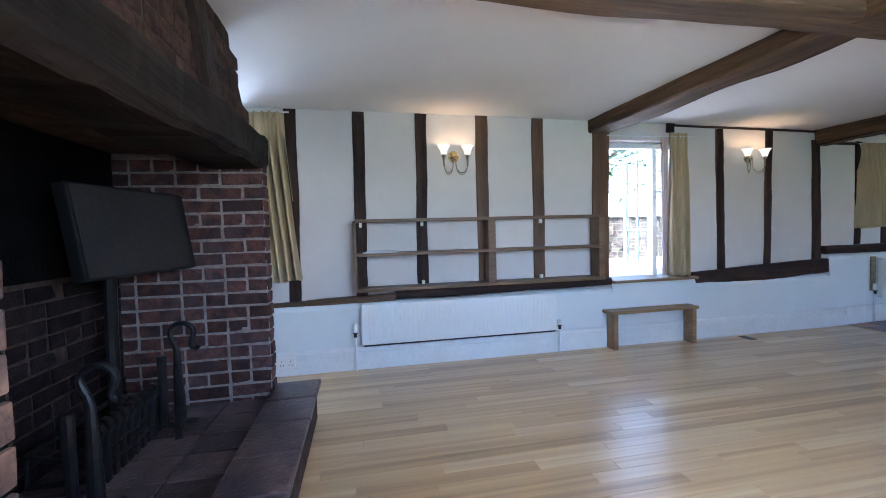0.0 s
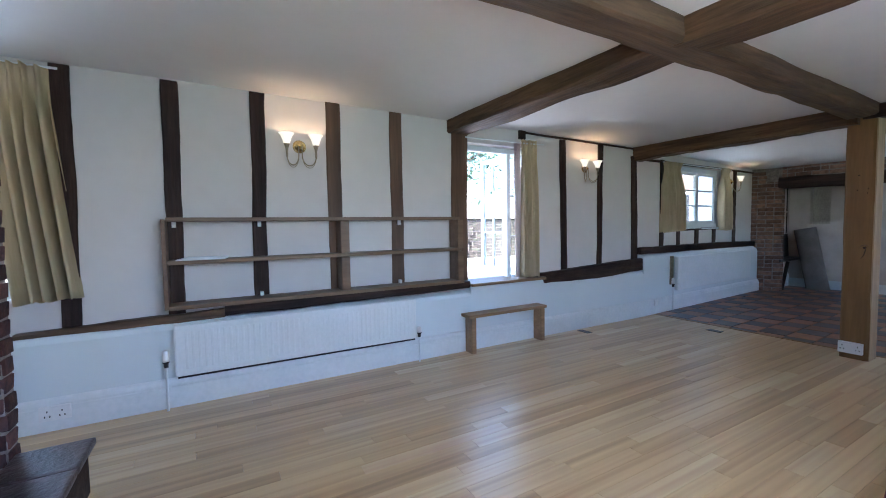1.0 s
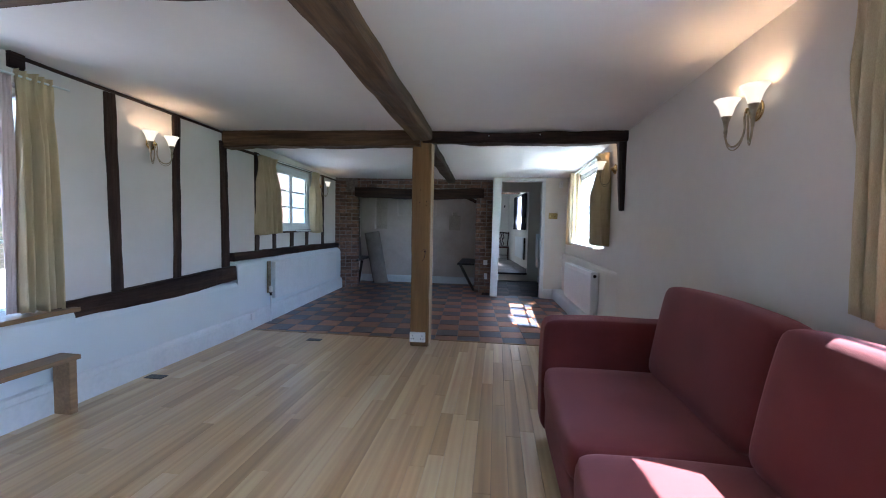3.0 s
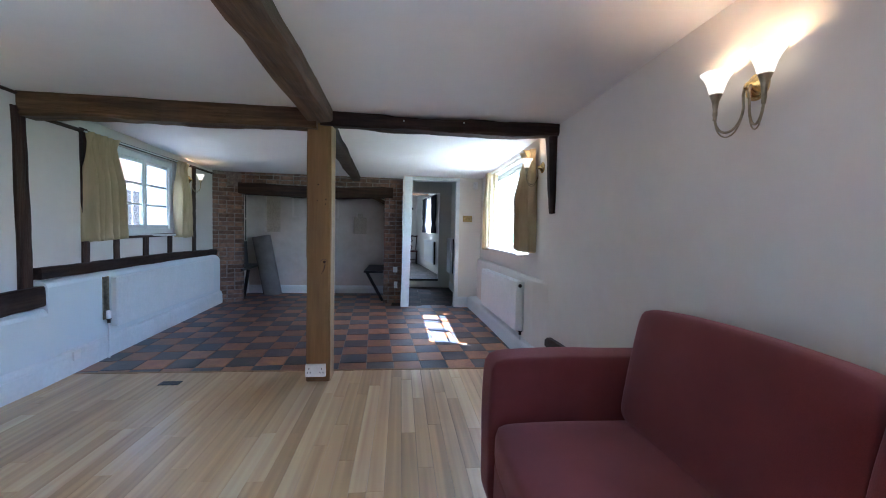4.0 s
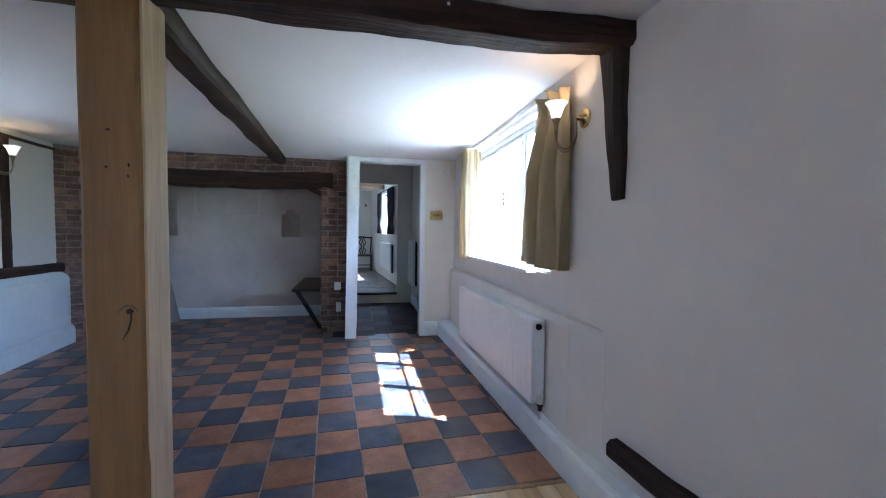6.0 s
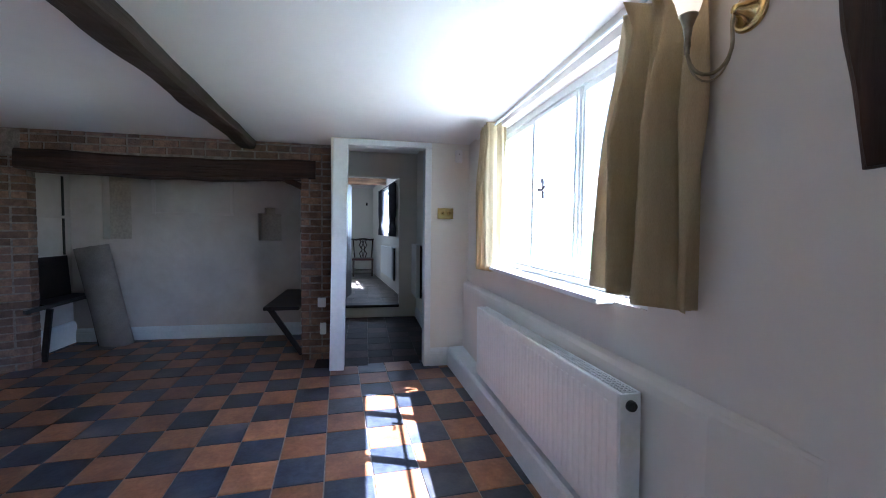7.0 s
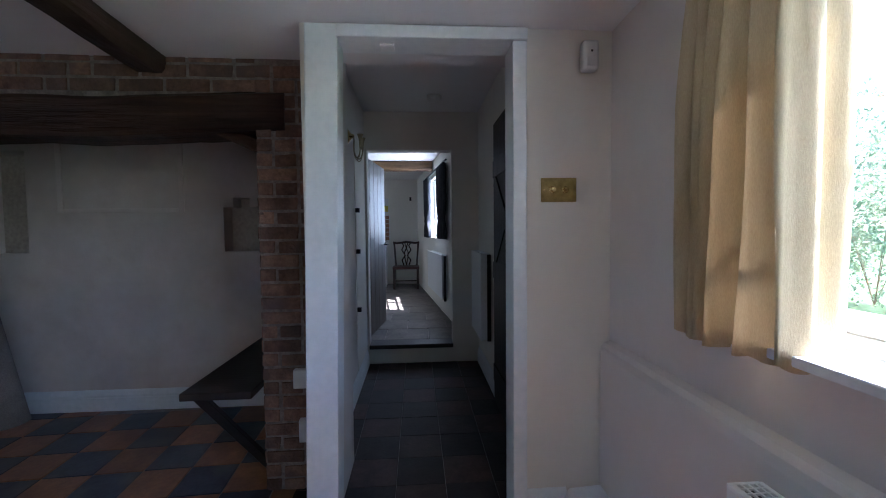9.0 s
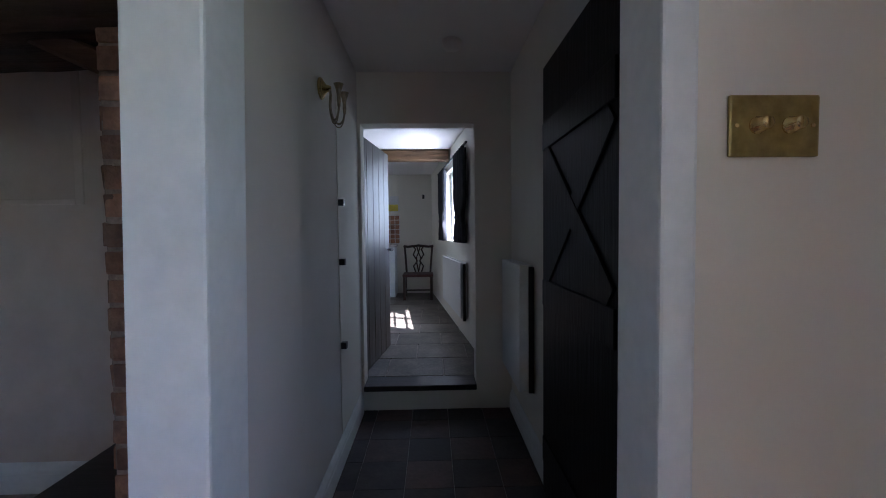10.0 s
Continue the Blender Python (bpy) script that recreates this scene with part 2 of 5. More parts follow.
HEARTH_TILE = mat("worn_hearth_brick", (0.07, 0.048, 0.048), (0.17, 0.11, 0.10), 8, 0.34, 0.5, fine=50, c3=(0.055, 0.04, 0.042), spread=0.3)
DARK_SEAT = wood("black_oak", (0.012, 0.009, 0.009), (0.03, 0.02, 0.018), 'y', 0.4, 0.15)
DOOR_DARK = wood("black_door", (0.005, 0.0045, 0.0045), (0.012, 0.009, 0.008), 'z', 0.45, 0.2)
DOOR_PINE = wood("brown_stained_plank", (0.055, 0.043, 0.034), (0.11, 0.09, 0.072), 'z', 0.5, 0.2)
MAHOGANY = wood("mahogany", (0.018, 0.008, 0.006), (0.045, 0.019, 0.012), 'z', 0.35, 0.1)
LEATHER = mat("red_leather", (0.06, 0.016, 0.012), (0.11, 0.032, 0.024), 10, 0.45, 0.15, fine=120)
BLACK_CLOTH = mat("dark_curtain_fabric", (0.012, 0.012, 0.016), (0.03, 0.03, 0.036), 8, 0.9, 0.2, fine=200)
FLAG = mat("grey_flagstone", (0.10, 0.087, 0.075), (0.20, 0.172, 0.145), 5, 0.5, 0.25, fine=40, spread=0.2)
HALL_TILE = mat("hall_tile_shaded", (0.016, 0.012, 0.012), (0.036, 0.027, 0.026), 8, 0.6, 0.2, fine=45, spread=0.3)
HALL_TILE_RED = mat("hall_tile_brown_shaded", (0.038, 0.022, 0.020), (0.075, 0.046, 0.040), 8, 0.6, 0.2, fine=45, spread=0.3)
LEAF = mat("foliage", (0.065, 0.095, 0.052), (0.125, 0.165, 0.095), 6, 0.45, 0.0)
LEAF_NODES = LEAF.node_tree
tl = LEAF_NODES.nodes.new("ShaderNodeBsdfTranslucent")
tl.inputs[0].default_value = (0.19, 0.26, 0.16, 1)
tm = LEAF_NODES.nodes.new("ShaderNodeMixShader")
tm.inputs[0].default_value = 0.5
LEAF_NODES.links.new(LEAF_NODES.nodes["Principled BSDF"].outputs[0], tm.inputs[1])
LEAF_NODES.links.new(tl.outputs[0], tm.inputs[2])
LEAF_NODES.links.new(tm.outputs[0], LEAF_NODES.nodes["Material Output"].inputs[0])
LEAF_SHADE = mat("shaded_foliage", (0.022, 0.045, 0.014), (0.065, 0.105, 0.038), 6, 0.5, 0.0)
GRASS = mat("lawn", (0.05, 0.10, 0.025), (0.10, 0.17, 0.05), 2, 0.9, 0.3)
PAVING = mat("pale_paving", (0.42, 0.40, 0.36), (0.56, 0.53, 0.48), 3, 0.85, 0.2)
MOSSY_SHADED = mat("shaded_mossy_brick", (0.022, 0.017, 0.012), (0.05, 0.038, 0.026), 16, 0.95, 0.5, fine=60, c3=(0.05, 0.055, 0.03), spread=0.35)
YELLOW = mat("yellow_print", (0.62, 0.50, 0.06), (0.70, 0.58, 0.10), 8, 0.6, 0.0)
PAPER = mat("paper", (0.70, 0.71, 0.73), (0.78, 0.79, 0.80), 8, 0.6, 0.0)
ROOF_TILE = mat("clay_roof", (0.22, 0.09, 0.055), (0.34, 0.15, 0.09), 9, 0.85, 0.4)

RECESS = mat("dimmed_limewash", (0.63, 0.555, 0.495), (0.74, 0.665, 0.605), 2.2, 0.9, 0.4, fine=14, grain=0.12, c3=(0.57, 0.505, 0.445))
for m_ in (DARK_X, DARK_Y, DARK_Z, MID_Y, HALL_TILE, SOFA_RED, HALL_TILE_RED):
    m_.node_tree.nodes["Principled BSDF"].inputs["Specular IOR Level"].default_value = 0.3
SOFA_RED.node_tree.nodes["Principled BSDF"].inputs["Sheen Weight"].default_value = 0.5
SOFA_RED.node_tree.nodes["Principled BSDF"].inputs["Sheen Tint"].default_value = (0.8, 0.42, 0.42, 1)
IRON.node_tree.nodes["Principled BSDF"].inputs["Roughness"].default_value = 0.38
for m_ in (TV_SCREEN, TV_BACK, SOOT_AND_SHADE, BRICK_SOOT, BRICK_HOOD, HOOD_BEAM, DOOR_DARK, BROWN_MORTAR, BRICK):
    m_.node_tree.nodes["Principled BSDF"].inputs["Specular IOR Level"].default_value = 0.15


# ---- building blocks ----
def mesh_from(bm, name, material, smooth=False):
    bmesh.ops.recalc_face_normals(bm, faces=bm.faces[:])
    me = bpy.data.meshes.new(name)
    bm.to_mesh(me)
    bm.free()
    me.materials.append(material)
    if smooth:
        for p in me.polygons:
            p.use_smooth = True
    return me


def part(name, bm, material, parent=None, label="", smooth=False):
    ob = new(name, mesh_from(bm, name, material, smooth))
    if parent:
        ob.parent = parent
    if label:
        ob["label"] = label
    return ob


def thing(name, label, category, group="", kind="", at=(0, 0, 0)):
    ob = new(name)
    ob.location = at
    ob.empty_display_size = 0.1
    return tagged(ob, label, category, group, kind)


def box(bm, x0, x1, y0, y1, z0, z1, bevel=0.0, m=None):
    r = bmesh.ops.create_cube(bm, size=1.0)
    vs = r["verts"]
    t = Matrix.Translation(((x0 + x1) / 2, (y0 + y1) / 2, (z0 + z1) / 2)) @ Matrix.Diagonal((abs(x1 - x0), abs(y1 - y0), abs(z1 - z0), 1))
    bmesh.ops.transform(bm, matrix=(m @ t) if m else t, verts=vs)
    if bevel:
        es = list({e for v in vs for e in v.link_edges})
        bmesh.ops.bevel(bm, geom=es, offset=bevel, segments=2, affect='EDGES', profile=0.6)
    return bm


def bx(x0, x1, y0, y1, z0, z1, bevel=0.0, m=None):
    return box(bmesh.new(), x0, x1, y0, y1, z0, z1, bevel, m)


def grid_wall(us, ws, holes, place, thick):
    """A wall on a grid with rectangular holes (u0, u1, w0, w1); place(u, w, d) maps to the world, d from 0 to thick."""
    us = sorted(set([*us, *(h[0] for h in holes), *(h[1] for h in holes)]))
    ws = sorted(set([*ws, *(h[2] for h in holes), *(h[3] for h in holes)]))
    bm = bmesh.new()
    vs = {}

    def v(i, j, k):
        if (i, j, k) not in vs:
            vs[i, j, k] = bm.verts.new(place(us[i], ws[j], thick * k))
        return vs[i, j, k]

    def solid(i, j):
        if not (0 <= i < len(us) - 1 and 0 <= j < len(ws) - 1):
            return False
        u, w = (us[i] + us[i + 1]) / 2, (ws[j] + ws[j + 1]) / 2
        return not any(h[0] < u < h[1] and h[2] < w < h[3] for h in holes)
    for i in range(len(us) - 1):
        for j in range(len(ws) - 1):
            if not solid(i, j):
                continue
            for k in (0, 1):
                bm.faces.new([v(i, j, k), v(i + 1, j, k), v(i + 1, j + 1, k), v(i, j + 1, k)])
            for di, dj, a, b in ((-1, 0, (i, j), (i, j + 1)), (1, 0, (i + 1, j), (i + 1, j + 1)), (0, -1, (i, j), (i + 1, j)), (0, 1, (i, j + 1), (i + 1, j + 1))):
                if not solid(i + di, j + dj):
                    bm.faces.new([v(*a, 0), v(*b, 0), v(*b, 1), v(*a, 1)])
    return bm


def timber(p0, p1, w, h, up=(0, 0, 1), n=16, wob=0.012, ch=0.014, seed=0, sag=0.0, taper=1.0, bm=None):
    """A hewn timber of uneven section from p0 to p1; w across, h along up."""
    bm = bm or bmesh.new()
    p0, p1 = Vector(p0), Vector(p1)
    d = (p1 - p0).normalized()
    up = (Vector(up) - d * Vector(up).dot(d)).normalized()
    side = d.cross(up)
    rings = []
    for i in range(n + 1):
        f = i / n
        k = 1 + (taper - 1) * f
        hw, hh = w / 2 * k, h / 2 * k
        c = p0.lerp(p1, f) + up * (-sag * math.sin(math.pi * f))
        prof = [(-hw + ch, -hh), (hw - ch, -hh), (hw, -hh + ch), (hw, hh - ch), (hw - ch, hh), (-hw + ch, hh), (-hw, hh - ch), (-hw, -hh + ch)]
        ring = []
        for j, (a, b) in enumerate(prof):
            q = Vector((f * (p1 - p0).length * 2.3 + seed * 7.1, a * 5 + seed, b * 5))
            o = noise.noise_vector(q) * wob + noise.noise_vector(q * 4) * wob * 0.35
            ring.append(bm.verts.new(c + side * (a + o.x) + up * (b + o.y)))
        rings.append(ring)
    for a, b in zip(rings, rings[1:]):
        for j in range(8):
            bm.faces.new([a[j], a[(j + 1) % 8], b[(j + 1) % 8], b[j]])
    bm.faces.new(rings[0][::-1])
    bm.faces.new(rings[-1])
    return bm


def tube(pts, r, n=8, bm=None, closed=False):
    """A round bar along points; r a number or one for each point."""
    bm = bm or bmesh.new()
    pts = [Vector(p) for p in pts]
    rs = r if isinstance(r, (list, tuple)) else [r] * len(pts)
    rings = []
    ref = None
    for i, p in enumerate(pts):
        d = (pts[min(i + 1, len(pts) - 1)] - pts[max(i - 1, 0)]).normalized()
        if ref is None:
            ref = d.orthogonal().normalized()
        ref = (ref - d * ref.dot(d)).normalized()
        s = d.cross(ref)
        rings.append([bm.verts.new(p + (ref * math.cos(2 * math.pi * k / n) + s * math.sin(2 * math.pi * k / n)) * rs[i]) for k in range(n)])
    for a, b in zip(rings, rings[1:]):
        for k in range(n):
            bm.faces.new([a[k], a[(k + 1) % n], b[(k + 1) % n], b[k]])
    bm.faces.new(rings[0][::-1])
    bm.faces.new(rings[-1])
    return bm


def lathe(profile, centre, n=20, axis='z', bm=None):
    """Turns (radius, height) pairs round an axis through centre."""
    bm = bm or bmesh.new()
    c = Vector(centre)
    rings = []
    for r, h in profile:
        ring = []
        for k in range(n):
            a = 2 * math.pi * k / n
            u, v = r * math.cos(a), r * math.sin(a)
            o = {'z': (u, v, h), 'y': (u, h, v), 'x': (h, u, v)}[axis]
            ring.append(bm.verts.new(c + Vector(o)))
        rings.append(ring)
    for a, b in zip(rings, rings[1:]):
        for k in range(n):
            bm.faces.new([a[k], a[(k + 1) % n], b[(k + 1) % n], b[k]])
    return bm


# ceiling height: falls gently to the east and a little to the south
def cz(x, y):
    if x < 7.15:
        z = 2.28 - 0.07 * max(0.0, x - 2.0) / 5.15
    else:
        z = 2.21 - 0.07 * (x - 7.15) / 3.6
    return z - 0.035 * (4.4 - y) / 4.1


# ---- structure ----
# the north wall bends outward by a few degrees east of the post
NE = Matrix.Translation((7.1, 4.40, 0)) @ Matrix.Rotation(radians(3.26), 4, 'Z') @ Matrix.Translation((-7.1, -4.40, 0))


def bent(ob):
    ob.matrix_basis = NE @ ob.matrix_basis
    return ob


N, S, E, W = 4.40, 0.29, 10.42, 1.49
WN = [(0.45, 1.30, 0.80, 2.12), (4.52, 5.45, 0.65, 2.06)]
WS = [(2.20, 4.42, 1.02, 2.08), (7.86, 9.70, 1.02, 2.06)]
tagged(part("wall_north", grid_wall([-0.2, 7.1], [-0.1, 2.6], WN, lambda u, w, d: (u, N + d, w), 0.32), PLASTER), "white plastered wall between exposed dark timbers", "wall", kind="structure")
bent(tagged(part("wall_north_east", grid_wall([7.1, 11.2], [-0.1, 2.6], [(8.206, 9.444, 1.13, 2.05)], lambda u, w, d: (u, N + d, w), 0.32), PLASTER), "white plastered wall between exposed dark timbers", "wall", kind="structure"))
tagged(part("wall_south", grid_wall([-0.2, 10.42], [-0.1, 2.6], WS, lambda u, w, d: (u, S - d, w), 0.16), WARM_PLASTER), "plain white plastered wall", "wall", kind="structure")
tagged(part("wall_east", grid_wall([S, 1.568], [-0.1, 2.6], [(0.70, 1.47, -0.2, 2.06)], lambda u, w, d: (E + d, u, w), 0.12), CREAM), "cream painted wall round the hall doorway", "wall", kind="structure")
tagged(part("wall_west", bx(-0.3, -0.05, -0.1, 4.75, -0.1, 2.6), PLASTER), "plain white plastered wall behind the chimney", "wall", kind="structure")

bm = bmesh.new()
nx, ny = 40, 16
vs = [[bm.verts.new((-0.3 + 11.10 * i / nx, 0.25 + 4.5 * j / ny, cz(-0.3 + 11.10 * i / nx, 0.25 + 4.5 * j / ny) + 0.006 * noise.noise(Vector((i * 0.7, j * 0.7, 3))))) for j in range(ny + 1)] for i in range(nx + 1)]
top = [[bm.verts.new((v.co.x, v.co.y, 2.6)) for v in row] for row in vs]
for i in range(nx):
    for j in range(ny):
        bm.faces.new([vs[i][j], vs[i + 1][j], vs[i + 1][j + 1], vs[i][j + 1]])
        bm.faces.new([top[i][j], top[i][j + 1], top[i + 1][j + 1], top[i + 1][j]])
tagged(part("ceiling", bm, CEILING, smooth=True), "white plaster ceiling, slightly uneven", "ceiling", kind="structure")

# thicker lower wall under the north timbers
def low_wall(name, x0, x1, ztop, y=4.305):
    bm = bmesh.new()
    prof = [(y, 0.0), (y, ztop - 0.05), (y + 0.012, ztop - 0.02), (y + 0.04, ztop - 0.002), (N + 0.01, ztop)]
    n = 24
    rows = []
    for i in range(n + 1):
        x = x0 + (x1 - x0) * i / n
        o = 0.008 * noise.noise(Vector((x * 1.3, 1, 2)))
        dip = 0.07 * max(0.0, (x - 10.55) / 0.27) ** 2
        rows.append([bm.verts.new((x, py + o, pz + (o - dip if pz > 0.1 else 0))) for py, pz in prof] + [bm.verts.new((x, N + 0.01, 0))])
    for a, b in zip(rows, rows[1:]):
        for k in range(len(a)):
            bm.faces.new([a[k], a[(k + 1) % len(a)], b[(k + 1) % len(b)], b[k]])
    bm.faces.new(rows[0]); bm.faces.new(rows[-1][::-1])
    return tagged(part(name, bm, PLASTER_LOW, smooth=False), "thick white painted lower wall", "wall", kind="structure")


low_wall("wall_plinth_1", 0.0, 4.50, 0.585)
low_wall("wall_plinth_2", 4.50, 5.46, 0.64)
low_wall("wall_plinth_3", 5.46, 7.22, 0.59)
bent(low_wall("wall_plinth_4", 7.22, 10.818, 0.80))


def skirting(name, p0, p1, h=0.19, t=0.022):
    """A moulded board from p0 to p1; its face lies to the left of the way."""
    p0, p1 = Vector((*p0, 0)), Vector((*p1, 0))
    d = (p1 - p0).normalized()
    nrm = Vector((-d.y, d.x, 0))
    prof = [(0, 0), (t, 0), (t, h - 0.055), (t - 0.004, h - 0.05), (t - 0.004, h - 0.035), (t - 0.012, h - 0.012), (0.004, h), (0, h)]
    bm = bmesh.new()
    ends = [[bm.verts.new(p + nrm * a + Vector((0, 0, b))) for a, b in prof] for p in (p0, p1)]
    for k in range(len(prof)):
        bm.faces.new([ends[0][k], ends[0][(k + 1) % 8], ends[1][(k + 1) % 8], ends[1][k]])
    bm.faces.new(ends[0]); bm.faces.new(ends[1][::-1])
    return tagged(part(name, bm, GLOSS_WHITE), "white painted moulded skirting board", "skirting", kind="structure")


skirting("baseboard_north", (7.12, 4.303), (0.0, 4.303), 0.20, 0.03)
bent(skirting("baseboard_north_east", (10.83, 4.303), (7.1, 4.303), 0.20, 0.03))
def boxed_skirting(name, pts, h):
    """A deep boxed skirting along the south wall; pts: (x, front y)."""
    bm = bmesh.new()
    rows = []
    for x, y in pts:
        rows.append([bm.verts.new((x, py, pz)) for py, pz in ((S - 0.01, 0.0), (y, 0.0), (y, h - 0.03), (y - 0.006, h - 0.012), (y - 0.018, h), (S - 0.01, h + 0.012))])
    for a, b in zip(rows, rows[1:]):
        for k in range(6):
            bm.faces.new([a[k], a[(k + 1) % 6], b[(k + 1) % 6], b[k]])
    bm.faces.new(rows[0]); bm.faces.new(rows[-1][::-1])
    return tagged(part(name, bm, GLOSS_WHITE), "deep white painted boxed skirting", "skirting", kind="structure")


boxed_skirting("baseboard_south", ((1.49, 0.34), (4.5, 0.35), (6.6, 0.352), (7.0, 0.37), (7.4, 0.392), (8.2, 0.412), (9.0, 0.432), (9.6, 0.452), (10.40, 0.487)), 0.175)
skirting("baseboard_east", (E, 0.48), (E, 0.66), 0.17, 0.025)

# sub floors
tagged(part("floor_base", bx(-0.3, 7.44, 0.2, 4.75, -0.15, -0.012), SHELF_OAK), "dark bedding under the oak boards", "floor", kind="structure")
tile_floor = tagged(part("floor_tiled", bx(7.44, 12.66, 0.2, 4.75, -0.15, -0.006), GROUT), "red and blue-black chequered quarry tile floor with pale joints", "floor", kind="structure")
tagged(part("floor_threshold", bx(7.425, 7.455, 0.32, 4.28, -0.02, 0.004, 0.003), BENCH_OAK), "oak strip between boards and tiles", "trim", kind="structure")

# thicker lower south wall with a soft ledge
bm = bmesh.new()
rows = []
for i in range(25):
    x = 7.28 + (10.41 - 7.28) * i / 24
    o = 0.006 * noise.noise(Vector((x * 1.4, 5, 2)))
    k = min(1.0, i / 2.0)
    rows.append([bm.verts.new((x, S + 0.001 + (py + o) * k, pz + o)) for py, pz in ((0.046, 0.0), (0.046, 0.762), (0.042, 0.790), (0.028, 0.806), (0.0, 0.816))] + [bm.verts.new((x, S - 0.01, 0.0))])
for a, b in zip(rows, rows[1:]):
    for k in range(6):
        bm.faces.new([a[k], a[(k + 1) % 6], b[(k + 1) % 6], b[k]])
bm.faces.new(rows[0]); bm.faces.new(rows[-1][::-1])
tagged(part("wall_plinth_5", bm, WARM_PLASTER), "softly rounded ledge of the thicker lower wall", "wall", kind="structure")

# ---- exposed timbers ----
def stud(x0, x1, z0, z1, material, seed, lean=0.0, label="dark oak wall stud set in white plaster"):
    xm = (x0 + x1) / 2
    bm = timber((xm, N + 0.02, z0), (xm + lean, N + 0.02, z1), x1 - x0, 0.07, (0, 1, 0), 22, 0.011, 0.006, seed)
    return tagged(part("wall_stud", bm, material), label, "timber stud", "wall studs", "structure")


stud(1.43, 1.53, 0.60, 2.275, DARK_Z, 1, 0.02)
stud(2.005, 2.105, 0.62, 2.265, DARK_Z, 2, 0.015)
stud(2.555, 2.66, 0.62, 2.265, DARK_Z, 3, 0.025)
stud(3.145, 3.265, 0.62, 2.275, MID_Z, 4, 0.0, "brown oak wall stud set in white plaster")
stud(3.71, 3.825, 0.62, 2.265, MID_Z, 5, 0.0, "brown oak wall stud set in white plaster")
stud(4.335, 4.52, 0.60, 2.19, MID_Z, 6, 0.015, "broad brown oak post beside the window")
stud(5.82, 5.915, 0.66, 2.195, DARK_Z, 7, -0.03)
stud(6.42, 6.51, 0.66, 2.195, DARK_Z, 8, 0.01)
stud(7.08, 7.20, 0.70, 2.10, DARK_Z, 9, -0.02)
bent(stud(7.744, 7.842, 0.85, 2.1, DARK_Z, 10, 0.0))
bent(stud(8.194, 8.283, 0.85, 1.13, DARK_Z, 11))
bent(stud(8.709, 8.811, 0.85, 1.13, DARK_Z, 12))
bent(stud(9.258, 9.362, 0.85, 1.13, DARK_Z, 13))
bent(stud(9.961, 10.068, 0.85, 2.1, DARK_Z, 14))
bent(stud(10.769, 10.879, 0.85, 2.1, DARK_Z, 15))


def rail(name, p0, p1, h, d, material, seed, label, wob=0.012, sag=0.0, n=20):
    return tagged(part(name, timber(p0, p1, d, h, (0, 0, 1), n, wob, 0.01, seed, sag), material), label, "timber rail", "", "structure")


rail("sill_rail", (1.22, N - 0.005, 0.575), (2.35, N - 0.01, 0.61), 0.065, 0.12, MID_X, 21, "weathered brown sill timber along the wall")
rail("sill_rail", (2.35, N - 0.02, 0.63), (4.50, N - 0.02, 0.645), 0.075, 0.13, DARK_X, 22, "dark sill timber under the shelves", 0.014)
rail("sill_rail", (5.40, N - 0.012, 0.600), (7.26, N - 0.012, 0.690), 0.165, 0.13, DARK_X, 23, "heavy black hewn sill timber", 0.016)
bent(rail("sill_rail", (7.22, N - 0.01, 0.855), (10.83, N - 0.01, 0.828), 0.095, 0.10, DARK_X, 24, "black hewn sill timber under the window", 0.012, -0.012))
rail("head_rail", (5.19, N + 0.015, 2.222), (7.10, N + 0.015, 2.192), 0.022, 0.07, DARK_X, 25, "thin dark head timber under the ceiling", 0.004)
bent(rail("head_rail", (7.10, N + 0.015, 2.07), (10.842, N + 0.015, 2.09), 0.03, 0.07, DARK_X, 26, "thin dark head timber under the ceiling", 0.004))
bent(rail("window_rail", (7.799, N + 0.005, 1.12), (9.49, N + 0.005, 1.13), 0.035, 0.09, DARK_X, 27, "dark timber rail below the window", 0.004))
rail("head_block", (5.19, N + 0.01, 2.195), (5.27, N + 0.01, 2.195), 0.10, 0.08, DARK_X, 28, "short dark timber end at the window head", 0.004)

# ceiling beams and the post
def beam(p0, p1, w, h, material, seed, label, wob=0.02, sag=0.0, up=(0, 0, 1), n=34):
    return tagged(part("ceiling_beam", timber(p0, p1, w, h, up, n, wob, 0.018, seed, sag), material, smooth=False), label, "beam", "ceiling beams", "structure")


beam((4.43, 4.42, 2.205), (4.50, 0.27, 2.185), 0.25, 0.17, MID_Y, 31, "brown hewn oak beam across the ceiling")
beam((7.20, 4.42, 2.135), (7.20, 2.27, 2.125), 0.19, 0.17, MID_Y, 32, "brown hewn oak beam resting on the post")
beam((7.22, 2.25, 2.135), (7.22, 0.28, 2.125), 0.17, 0.11, DARK_Y, 33, "crooked black oak beam over the room", 0.022, 0.012)
beam((1.2, 2.22, 2.215), (7.20, 2.25, 2.175), 0.20, 0.16, MID_X, 34, "long brown hewn oak beam along the ceiling", 0.016)
beam((7.30, 2.25, 2.135), (10.80, 2.36, 2.112), 0.145, 0.135, JOIST, 35, "round-edged dark oak beam running to the chimney", 0.02)
tagged(part("wall_brace", timber((7.255, S + 0.012, 2.17), (7.205, S + 0.012, 1.425), 0.11, 0.17, (1, 0, 0), 18, 0.014, 0.022, 36, 0, 0.45), DARK_Z), "black tapering oak bracket under the beam end", "bracket", kind="structure")
tagged(part("wall_timber", timber((7.17, S + 0.005, 0.31), (4.2, S + 0.005, 0.50), 0.09, 0.085, (0, 0, 1), 26, 0.02, 0.02, 37), DARK_X), "charred black timber showing low in the wall", "timber", kind="structure")
